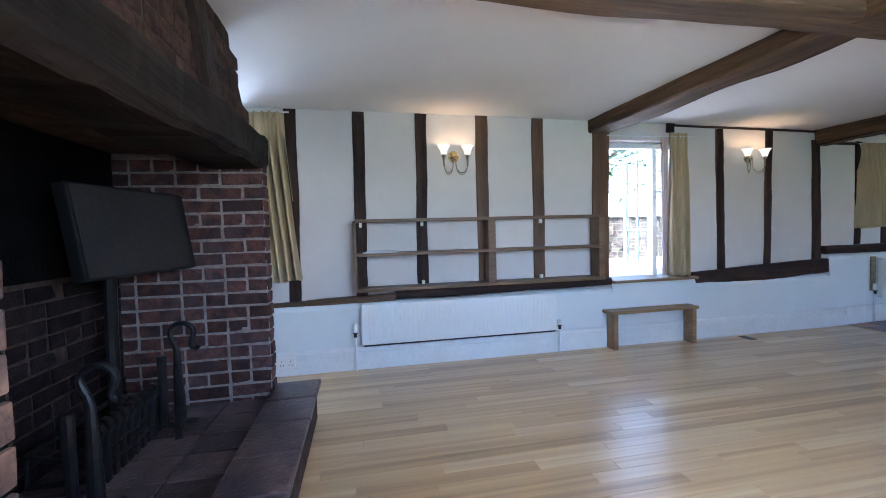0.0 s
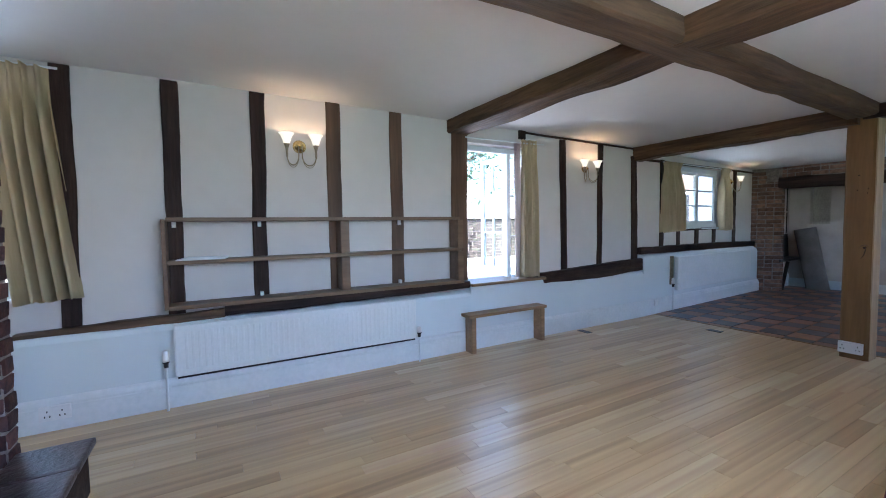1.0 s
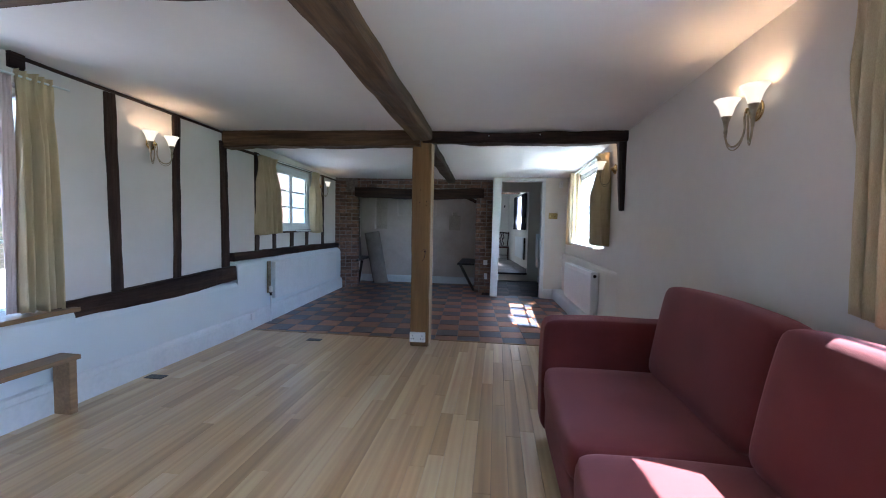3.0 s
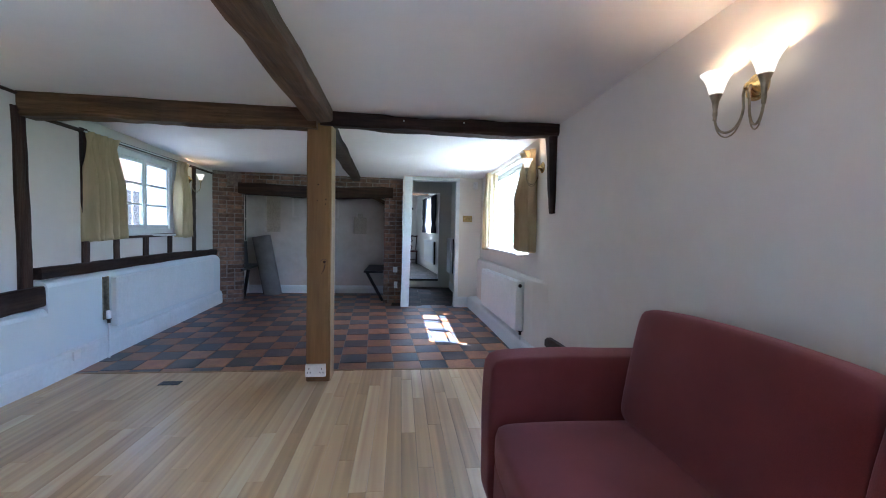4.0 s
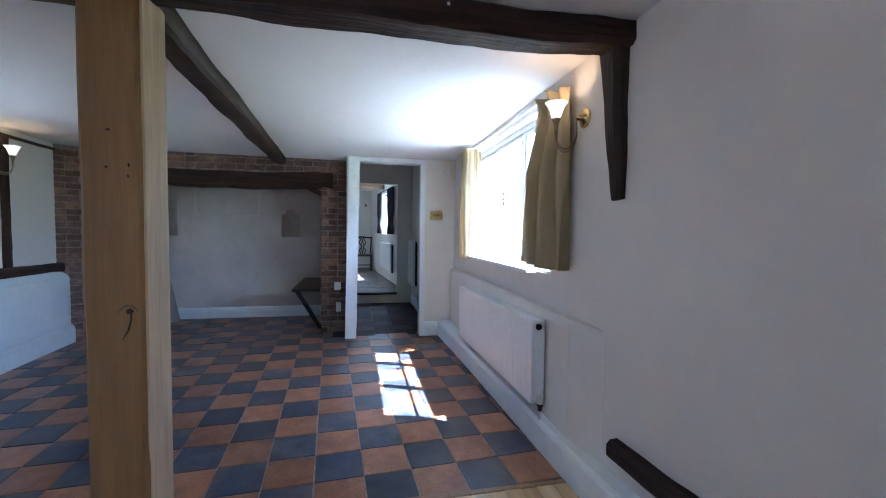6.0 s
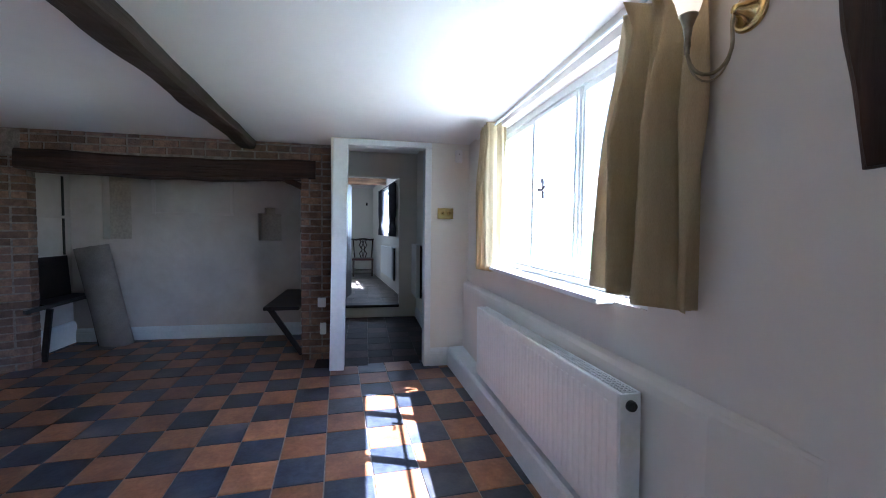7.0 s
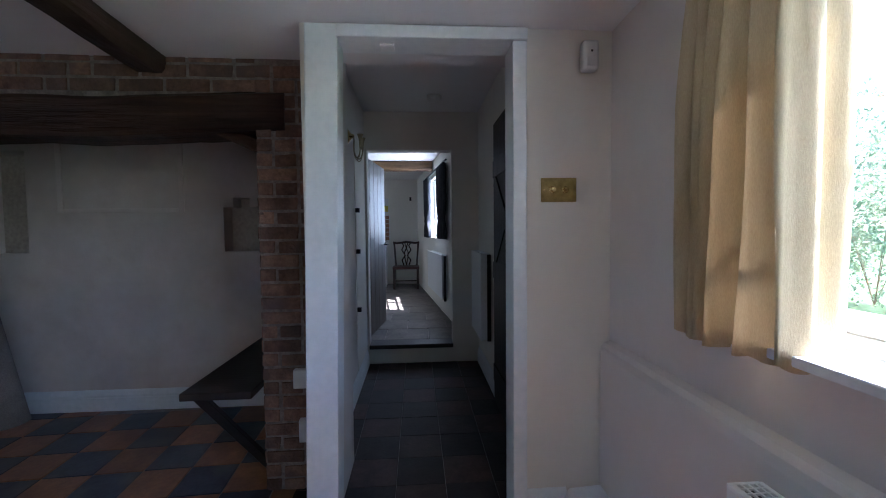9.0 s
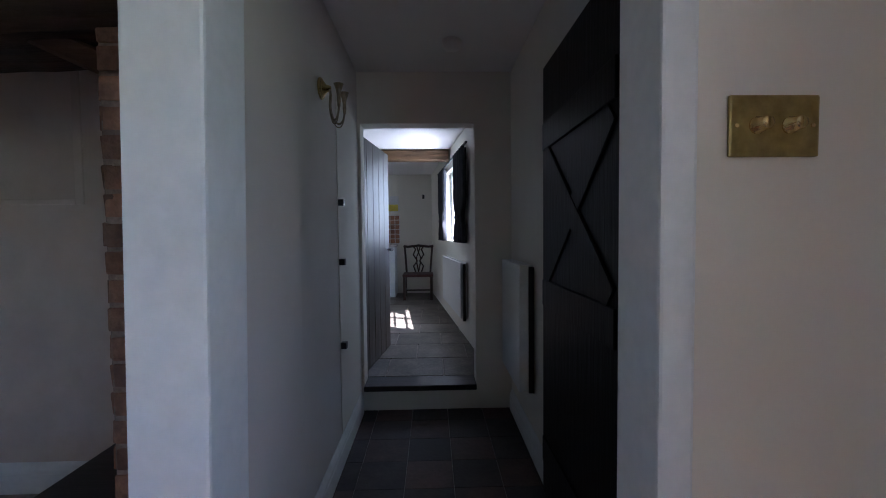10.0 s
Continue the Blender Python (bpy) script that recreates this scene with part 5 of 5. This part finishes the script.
# ---- hall things ----
ck = thing("door_catch", "small bright metal catch under the door head", "door catch")
part("plate", bx(10.44, 10.50, 1.195, 1.255, 2.046, 2.056, 0.002), PLASTIC, ck)
dd = thing("plank_door", "black ledged and braced door against the hall wall", "door")
part("leaf", bx(10.87, 11.69, 0.515, 0.55, 0.02, 2.05, 0.004), DOOR_DARK, dd)
for z in (0.25, 1.0, 1.72):
    part("ledge", bx(10.90, 11.66, 0.55, 0.562, z - 0.06, z + 0.06, 0.004), DOOR_DARK, dd)
part("brace", timber((10.94, 0.553, 1.08), (11.62, 0.553, 1.64), 0.014, 0.10, (0, 0, 1), 4, 0.001, 0.004), DOOR_DARK, dd)
part("brace", timber((11.62, 0.553, 1.08), (10.94, 0.553, 1.64), 0.011, 0.10, (0, 0, 1), 4, 0.001, 0.004), DOOR_DARK, dd)
wall_lamp((11.72, 1.60, 1.97), (0, -1, 0), (-0.06, 0.06), "brass two-arm wall lamp without shades, unlit", lit=False)
hr = radiator_y(12.0, 12.55, 0.38, 1.10, 0.60, 0.525, 0, "narrow white panel radiator in the hall")
part("end_strip", bx(11.985, 11.999, 0.518, 0.548, 0.38, 1.09, 0.003), IRON, hr, "dark strip for the shaded gap behind the panel")
sm = thing("smoke_alarm", "round white smoke alarm on the hall ceiling", "smoke alarm")
part("housing", lathe([(0.0, -0.045), (0.045, -0.045), (0.055, -0.03), (0.06, 0.0), (0.0, 0.0)], (12.22, 0.95, 2.42), 24), PLASTIC, sm, "", True)
cup = thing("hall_cupboard", "cream painted cupboard door with dark iron fittings", "cupboard")
part("door", bx(12.02, 12.60, 1.596, 1.62, 0.16, 2.05, 0.001), CREAM, cup)
for z in (1.46, 1.13, 0.66):
    part("fitting", bx(12.02, 12.06, 1.565, 1.597, z - 0.02, z + 0.015, 0.003), IRON, cup)
kd = thing("kitchen_door", "open stained plank door with a black latch", "door")
Md = pose(12.845, 1.635, 0, 0, 0, -8.2)
for i in range(5):
    part("plank", bx(0.0 + i * 0.172, 0.1685 + i * 0.172, -0.02, 0.02, 0.20, 2.03, 0.004, Md), DOOR_PINE, kd)
part("latch", tube([Md @ Vector((0.79, -0.02, 1.13)), Md @ Vector((0.79, -0.07, 1.13)), Md @ Vector((0.75, -0.075, 1.13)), Md @ Vector((0.68, -0.075, 1.13))], 0.01), IRON, kd)

# ---- kitchen things ----
wk = tagged(new("window_6"), "bright white kitchen window", "window", "", "structure")
for a in ((1.25, 2.5, 1.18, 1.23), (1.25, 2.5, 2.03, 2.08), (1.25, 1.3, 1.23, 2.03), (2.45, 2.5, 1.23, 2.03), (1.85, 1.90, 1.23, 2.03)):
    part("window_frame", bx(a[0], a[1], -0.13, -0.07, a[2], a[3], 0.004, KM), GLOSS_WHITE, wk)
for z in (1.50, 1.77):
    part("glazing_bar", bx(1.3, 2.45, -0.11, -0.09, z - 0.01, z + 0.01, 0.002, KM), GLOSS_WHITE, wk)


def tied_curtain(u0, u1, label):
    c = thing("curtain", label, "curtain", "kitchen curtains")
    bm = bmesh.new()
    n, nv = 40, 20
    g = []
    for j in range(nv + 1):
        f = j / nv
        z = 2.11 - 0.93 * f
        pinch = 1 - 0.5 * math.exp(-((f - 0.72) / 0.1) ** 2)
        row = []
        for i in range(n + 1):
            u = i / n
            um = (u0 + u1) / 2 + (u - 0.5) * (u1 - u0) * pinch
            row.append(bm.verts.new(KM @ Vector((um, 0.06 + 0.03 * math.sin(u * 30), z))))
        g.append(row)
    for r0, r1 in zip(g, g[1:]):
        for i in range(n):
            bm.faces.new([r0[i], r0[i + 1], r1[i + 1], r1[i]])
    o = part("cloth", bm, BLACK_CLOTH, c, "", True)
    s = o.modifiers.new("thick", 'SOLIDIFY'); s.thickness = 0.006
    part("tie", bx((u0 + u1) / 2 - 0.09, (u0 + u1) / 2 + 0.09, 0.02, 0.10, 1.42, 1.46, 0.006, KM), BLACK_CLOTH, c)
    return c


tied_curtain(0.84, 1.42, "dark curtain tied back at the kitchen window")
tied_curtain(2.22, 2.76, "dark curtain tied back at the kitchen window")
rod = tagged(part("curtain_rod", tube([KM @ Vector((0.74, 0.06, 2.12)), KM @ Vector((1.8, 0.06, 2.12)), KM @ Vector((2.9, 0.06, 2.12))], 0.012), IRON), "black iron curtain rod over the kitchen window", "curtain rod")
kr = thing("radiator", "white panel radiator under the kitchen window", "radiator", "panel radiators")
part("panel", bx(1.0, 2.35, 0.06, 0.08, 0.42, 0.98, 0.006, KM), RAD_WHITE, kr)
part("back_panel", bx(1.0, 2.35, 0.01, 0.022, 0.42, 0.98, 0.004, KM), RAD_WHITE, kr)
part("valve", bx(0.962, 0.988, 0.03, 0.06, 0.40, 0.97, 0.004, KM), IRON, kr)

dc = thing("dining_chair", "dark mahogany dining chair with pierced splat and leather seat", "chair")
CM = pose(16.78, 1.32, 0.187, 0, 0, 90) @ Matrix.Diagonal((1.0, 1.0, 0.9, 1.0))   # faces west
def cp(name, bm):
    bmesh.ops.transform(bm, matrix=CM, verts=bm.verts[:])
    return part(name, bm, LEATHER if name == "seat" else MAHOGANY, dc, "worn red-brown leather seat" if name == "seat" else "")
cp("seat", bx(-0.25, 0.25, -0.02, 0.42, 0.42, 0.47, 0.012))
for sx in (-0.22, 0.22):
    cp("leg", bx(sx - 0.022, sx + 0.022, 0.36, 0.405, 0.0, 0.42, 0.004))
    cp("leg", timber((sx, -0.04, 0.0), (sx, 0.0, 0.44), 0.035, 0.04, (0, 1, 0), 4, 0.0, 0.004))
    cp("stile", timber((sx * 0.92, 0.0, 0.44), (sx * 1.08, -0.10, 0.96), 0.035, 0.03, (0, 1, 0), 5, 0.0, 0.004))
    cp("stretcher", bx(sx - 0.012, sx + 0.012, 0.0, 0.38, 0.14, 0.17, 0.003))
cp("stretcher", bx(-0.21, 0.21, 0.18, 0.205, 0.14, 0.165, 0.003))
cp("crest_rail", tube([(-0.26, -0.10, 0.965), (-0.18, -0.105, 0.95), (0, -0.11, 0.975), (0.18, -0.105, 0.95), (0.26, -0.10, 0.965)], 0.024))
for k in (-1, 1):
    cp("splat", tube([(k * 0.05, -0.01, 0.47), (k * 0.085, -0.03, 0.58), (k * 0.02, -0.05, 0.68), (k * 0.09, -0.075, 0.80), (k * 0.05, -0.095, 0.90), (k * 0.09, -0.105, 0.96)], 0.014))
    cp("splat", tube([(0, -0.01, 0.47), (k * 0.03, -0.04, 0.64), (k * 0.035, -0.06, 0.75), (0, -0.08, 0.84), (-k * 0.03, -0.10, 0.96)], 0.011))
pic = thing("wall_tiles", "red tiled panel on the kitchen wall", "wall tiles")
for i in range(3):
    for j in range(6):
        part("tile", bx(17.18, 17.198, 1.672 + i * 0.085, 1.747 + i * 0.085, 1.10 + j * 0.085, 1.175 + j * 0.085, 0.003), TILE_RED, pic)
part("backing", bx(17.188, 17.202, 1.662, 1.932, 1.09, 1.615, 0.002), PLASTIC, pic)
wt = thing("kitchen_worktop", "pale worktop edge behind the door", "worktop")
part("top", bx(16.65, 17.195, 1.70, 2.6, 1.045, 1.085, 0.004), PAVING, wt)
part("cabinet", bx(16.7, 17.195, 1.72, 2.6, 0.19, 1.045, 0.004), GLOSS_WHITE, wt)
hk = thing("wall_hook", "small dark fitting on the kitchen wall", "wall fitting")
part("body", bx(17.17, 17.198, 1.21, 1.25, 1.90, 1.975, 0.003), IRON, hk)

pk = thing("picture", "small white picture with a yellow band above the tiles", "picture")
part("board", bx(17.185, 17.198, 1.68, 1.93, 1.66, 1.95, 0.002), PAPER, pk)
part("band", bx(17.182, 17.1845, 1.69, 1.92, 1.68, 1.80, 0.0005), YELLOW, pk, "bright yellow band")

# ---- outside ----
WALL_TOP = 1.40
tagged(part("ground", bx(-400, 400, -400, 400, -0.6, -0.35), GRASS), "green lawn round the house", "ground", kind="structure")
tagged(part("terrace", bx(-3, 12, 4.75, 9.0, -0.4, -0.05), PAVING), "sunny pale paved terrace", "paving", kind="structure")
tagged(part("terrace_south", bx(-3, 18, -2.6, 0.13, -0.4, -0.08), PAVING), "pale ground added to bounce sunlight into the room", "paving", kind="structure")
tagged(part("terrace_upper", bx(-3, 12, 6.8, 9.0, -0.05, 0.46), PAVING), "raised sunny paving before the garden wall", "paving", kind="structure")
gw = tagged(part("garden_wall", bx(-6, 20, 9.0, 9.3, -0.4, WALL_TOP), MORTAR), "low old brick garden wall", "wall", kind="structure")
part("coping", bx(-6, 20, 8.94, 9.45, WALL_TOP, WALL_TOP + 0.36, 0.01), PAVING, gw)


def shrub(c, r, h, n, seed, label, leaf=None):
    t = thing("shrub", label, "shrub", "garden shrubs", at=c)
    rnd = random.Random(seed)
    bm = bmesh.new()
    for k in range(5):
        a = 2 * math.pi * k / 5
        tube([(0, 0, 0), (0.2 * r * math.cos(a), 0.2 * r * math.sin(a), h * 0.3), (0.5 * r * math.cos(a), 0.5 * r * math.sin(a), h * 0.6)], [0.010, 0.008, 0.004], 6, bm)
    part("stem", bm, MID_Z, t)
    verts, faces = [], []
    blobs = [(rnd.uniform(-0.7, 0.7) * r, rnd.uniform(-0.7, 0.7) * r, rnd.uniform(0.06, 0.9) * h, rnd.uniform(0.22, 0.45) * r) for _ in range(18)]
    for _ in range(n):
        bxx, by, bz, br = rnd.choice(blobs)
        d = Vector((rnd.gauss(0, 1), rnd.gauss(0, 1), rnd.gauss(0, 1))).normalized() * br * rnd.uniform(0.6, 1.05)
        p = Vector((bxx, by, max(0.05, bz))) + d
        u = Vector((rnd.gauss(0, 1), rnd.gauss(0, 1), rnd.gauss(0, 1))).normalized()
        w = u.orthogonal().normalized()
        s = rnd.uniform(0.03, 0.06)
        i = len(verts)
        verts += [p - u * s, p + w * s * 0.5, p + u * s, p - w * s * 0.5]
        faces.append((i, i + 1, i + 2, i + 3))
    me = bpy.data.meshes.new("leaves")
    me.from_pydata(verts, [], faces)
    me.materials.append(leaf or LEAF)
    o = new("leaves", me)
    o.parent = t
    return t


for i, (x, y, r, h) in enumerate(((3.2, 10.2, 1.3, 2.6), (5.6, 10.4, 1.2, 2.2), (7.6, 10.3, 1.3, 2.9), (10.4, 10.3, 1.4, 2.8), (13.2, 10.6, 1.6, 3.0), (0.4, 10.2, 1.4, 3.0))):
    shrub((x, y + 0.3, 0.3), r, h, 4500, i, "leafy green garden shrub beyond the wall", LEAF_SHADE)
for i, (x, y, r, h, n) in enumerate(((11.8, -7.8, 1.7, 3.6, 6500), (14.6, -8.6, 1.8, 4.0, 5500), (16.5, -8.3, 1.9, 4.3, 6500), (18.2, -8.6, 1.7, 4.4, 6500), (9.0, -8.4, 1.7, 3.6, 6500), (5.0, -8.0, 1.8, 3.8, 6500))):
    shrub((x, y, -0.35), r, h, n, 20 + i, "leafy green garden shrub across the lawn")

tree = thing("shade_tree", "leafy tree added over the garden wall to shade it", "tree", at=(5.4, 7.4, -0.35))
part("trunk", tube([(0, 0, 0), (0.05, 0.1, 1.2), (-0.05, 0.2, 2.4), (0.1, 0.3, 3.6)], [0.13, 0.11, 0.09, 0.04]), MID_Z, tree, "", True)
rnd = random.Random(77)
verts, faces = [], []
tips = []
for k in range(9):
    a = 2 * math.pi * k / 9 + rnd.uniform(-0.3, 0.3)
    z0 = rnd.uniform(1.9, 2.9)
    tip = Vector((math.cos(a) * rnd.uniform(0.9, 1.7), 0.2 + math.sin(a) * rnd.uniform(0.9, 1.7), z0 + rnd.uniform(0.4, 1.2)))
    part("limb", tube([(0, 0.18, z0 - 0.2), Vector((0, 0.18, z0)).lerp(tip, 0.5) + Vector((0, 0, 0.1)), tip], [0.05, 0.03, 0.012], 6), MID_Z, tree)
    tips.append(tip)
for _ in range(5200):
    c = rnd.choice(tips)
    p = c + Vector((rnd.gauss(0, 0.42), rnd.gauss(0, 0.42), rnd.gauss(0, 0.28)))
    u = Vector((rnd.gauss(0, 1), rnd.gauss(0, 1), rnd.gauss(0, 1))).normalized()
    w = u.orthogonal().normalized()
    s = rnd.uniform(0.04, 0.08)
    i = len(verts)
    verts += [p - u * s, p + w * s * 0.5, p + u * s, p - w * s * 0.5]
    faces.append((i, i + 1, i + 2, i + 3))
me = bpy.data.meshes.new("leaves")
me.from_pydata(verts, [], faces)
me.materials.append(LEAF_SHADE)
o = new("leaves", me)
o.parent = tree
tagged(o, kind="stuff")

shed = thing("garden_building", "white framed brick garden building across the terrace", "building")
part("wall", bx(9.2, 14.0, 7.4, 7.6, -0.35, 3.6), BRICK_EAST, shed)
for i in range(4):
    x = 9.5 + i * 1.1
    wd = part("window", bx(x, x + 0.9, 7.36, 7.40, 0.75, 2.05, 0.01), GLOSS_WHITE, shed)
    for k in range(2):
        part("pane", bx(x + 0.07 + k * 0.40, x + 0.43 + k * 0.40, 7.35, 7.358, 0.83, 1.97), TV_SCREEN, wd)
part("roof", bx(9.0, 14.2, 7.2, 9.0, 3.6, 3.8, 0.02), ROOF_TILE, shed)

# ---- pieces: floorboards, tiles, bricks ----
boards = tagged(new("floor_boards"), "golden oak strip floor with a satin varnish", "floor", kind="structure")
BW = 0.085
rnd = random.Random(5)
cache = {}


def board_mesh(length):
    key = round(length, 2)
    if key not in cache:
        cache[key] = mesh_from(bx(0, key - 0.0012, 0, BW - 0.0012, -0.012, 0, 0.0012), "board", BOARD_OAK)
    return cache[key]


y = 0.30
while y < 4.28:
    x = 1.5 - rnd.uniform(0, 0.6)
    while x < 7.40:
        ln_ = rnd.choice((0.5, 0.7, 0.9, 1.1, 1.35, 1.6))
        if x + ln_ > 7.425 or 7.425 - x - ln_ < 0.15:
            ln_ = round(7.425 - x, 2)
        o = new("board", board_mesh(ln_))
        o.location = (x, y, 0)
        o.parent = boards
        x += ln_
    y += BW

TX, TY = 0.2606, 0.2497
T = 0.251
tmesh = {0: mesh_from(bx(0.0032, TX - 0.0032, 0.0032, TY - 0.0032, -0.008, 0.0, 0.0022), "tile", TILE_RED), 1: mesh_from(bx(0.0032, TX - 0.0032, 0.0032, TY - 0.0032, -0.008, 0.0, 0.0022), "tile", TILE_BLUE)}
TM = pose(8.197, 1.435, 0, 0, 0, 3.65)
for i in range(-6, 18):
    for j in range(-9, 16):
        p = TM @ Vector((i * TX + TX / 2, j * TY + TY / 2, 0))
        if not (7.30 < p.x < 11.85 and 0.25 < p.y < 4.70) or (p.x > 10.5 and p.y < 1.70):
            continue
        place = TM @ Matrix.Translation((i * TX, j * TY, rnd.uniform(-0.0012, 0.0012)))
        ends = [(place @ Vector(c)).x for c in ((0, 0, 0), (TX, 0, 0), (0, TY, 0), (TX, TY, 0))]
        if max(ends) < 7.47:
            continue
        if min(ends) < 7.45:                  # tile cut along the oak strip
            bm = bx(0.0032, TX - 0.0032, 0.0032, TY - 0.0032, -0.008, 0.0, 0.0022)
            inv = place.inverted()
            bmesh.ops.bisect_plane(bm, geom=bm.verts[:] + bm.edges[:] + bm.faces[:], plane_co=inv @ Vector((7.452, 0, 0)), plane_no=(inv.to_3x3() @ Vector((1, 0, 0))), clear_inner=True)
            o = new("tile", mesh_from(bm, "tile", (TILE_RED, TILE_BLUE)[(i + j + 1) % 2]))
        else:
            o = new("tile", tmesh[(i + j + 1) % 2])
        o.matrix_basis = place
        o.parent = tile_floor
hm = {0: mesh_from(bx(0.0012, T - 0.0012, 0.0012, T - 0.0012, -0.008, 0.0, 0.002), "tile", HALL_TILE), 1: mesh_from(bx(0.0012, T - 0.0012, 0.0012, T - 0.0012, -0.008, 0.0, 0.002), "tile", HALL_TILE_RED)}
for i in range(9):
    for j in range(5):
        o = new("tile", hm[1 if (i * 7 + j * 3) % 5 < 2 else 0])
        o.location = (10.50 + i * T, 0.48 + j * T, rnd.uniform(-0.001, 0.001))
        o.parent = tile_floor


kf = bpy.data.objects["floor_kitchen"]
fm = mesh_from(bx(0.004, 0.446, 0.004, 0.446, -0.012, 0.0, 0.004), "flagstone", FLAG)
for i in range(10):
    for j in range(7):
        o = new("flagstone", fm)
        o.location = (12.85 + i * 0.45, 0.55 + j * 0.45 - (0.22 if i % 2 else 0), 0.187 + rnd.uniform(-0.001, 0.001))
        o.parent = kf


def bricks(parent, origin, u, nrm, width, z0, z1, material, rnd, bl=0.215, bh=0.065, j=0.012, proud=0.010, skip=None, headers=0.2):
    """Courses of bricks on a face: origin its lower corner, u along, nrm out."""
    u, nrm = Vector(u), Vector(nrm)
    z = z0
    course = 0
    half = (bl - j) / 2
    made = {}
    while z + bh * 0.6 < z1:
        x = 0.0 if course % 2 else -(bl + j) / 2
        header = course % 4 == 3
        while x < width - 0.01:
            L = half if header or rnd.random() < headers else bl
            a, b = max(0.0, x), min(width, x + L)
            if b - a > 0.03 and not (skip and skip((a + b) / 2, z)):
                key = (round(b - a, 2), rnd.randrange(3))
                if key not in made:
                    bm = bx(0, key[0], 0, 0.03, 0, bh, 0.005)
                    for v in bm.verts:
                        v.co += noise.noise_vector(v.co * 30 + Vector((key[1] * 9, 0, 0))) * 0.005
                    made[key] = mesh_from(bm, "brick", material)
                o = new("brick", made[key])
                w = nrm.cross(u)
                ang = rnd.uniform(-0.02, 0.02)
                base = Vector(origin) + u * a + Vector((0, 0, z + rnd.uniform(-0.002, 0.002))) + nrm * (proud + rnd.uniform(-0.003, 0.003))
                m = Matrix((( u.x, -nrm.x, 0, base.x), (u.y, -nrm.y, 0, base.y), (0, 0, 1, base.z), (0, 0, 0, 1)))
                o.matrix_basis = m @ Matrix.Rotation(ang, 4, 'Y')
                o.parent = parent
            x += L + j
        z += bh + j
        course += 1


rb = random.Random(11)
bricks(pier_wn, (0.62, 3.40, 0.03), (1, 0, 0), (0, -1, 0), 0.86, 0.0, 1.62, BRICK, rb, bl=0.232, bh=0.067, j=0.0155, proud=0.004, headers=0.45)
bricks(pier_wn, (1.475, 3.40, 0.03), (0, 1, 0), (1, 0, 0), 0.10, 0.0, 1.62, BRICK, rb, bl=0.232, bh=0.067, j=0.0155, proud=0.008)
bricks(pier_ws, (1.48, 0.30, 0.0), (0, 1, 0), (1, 0, 0), 1.16, 0.0, 1.50, BRICK_EAST, rb, bl=0.25, bh=0.066, j=0.013)
bricks(breast, (0.65, 1.46, 0.16), (0, 1, 0), (1, 0, 0), 1.94, 0.0, 0.85, BRICK_SOOT, rb, proud=0.006)
bricks(pier_r, (10.77, 1.577, 0.0), (0, 1, 0), (-1, 0, 0), 0.298, 0.0, 2.10, BRICK_EAST, rb, bl=0.215, bh=0.056, j=0.014, proud=0.006)
bricks(pier_r, (10.77, 1.875, 0.0), (1, 0, 0), (0, 1, 0), 0.38, 0.0, 1.70, BRICK_EAST, rb, bl=0.215, bh=0.056, j=0.014, proud=0.006)
bricks(pier_l, (10.88, 4.225, 0.0), (-0.4327, 0.9015, 0), (-0.9015, -0.4327, 0), 0.43, 0.0, 2.12, BRICK_EAST, rb, bl=0.215, bh=0.056, j=0.014, proud=0.006)
bricks(pier_l, (10.88, 4.225, 0.0), (1, 0, 0), (0, -1, 0), 0.10, 0.0, 1.75, BRICK_EAST, rb, bl=0.215, bh=0.056, j=0.014, proud=0.006)
bricks(over, (10.78, 1.875, 1.965), (0, 1, 0), (-1, 0, 0), 2.32, 0.0, 0.19, BRICK_EAST, rb, bl=0.20, bh=0.054, j=0.015, proud=0.006, headers=0.5)
bricks(hood, (1.42, 1.0, 1.73), (0, 1, 0), (1, 0, 0), 2.42, 0.0, 0.58, BRICK_HOOD, rb, proud=0.004, skip=lambda u, z: u > 2.36 - max(0.0, z - 0.08) * 1.05)
for k in range(7):                            # worn bullnosed kerb tiles
    y = 1.305 + k * 0.299
    bm = bx(1.50, 1.778, y, y + 0.288, 0.228, 0.262, 0.012)
    for v in bm.verts:
        v.co += noise.noise_vector(v.co * 9) * 0.006
    part("hearth_brick", bm, HEARTH_TILE, hearth)
for k in range(9):
    for q in range(3):
        x, top = 0.66 + q * 0.28, 0.168 + 0.006 * rnd.random()
        part("hearth_brick", bx(x, x + 0.270, 1.48 + k * 0.213, 1.683 + k * 0.213, 0.15, top, 0.006), HEARTH_TILE, hearth)
bricks(gw, (4.8, 9.0, 0.46), (1, 0, 0), (0, -1, 0), 4.4, 0.0, 0.94, MOSSY_SHADED, rb, bl=0.225, bh=0.068)
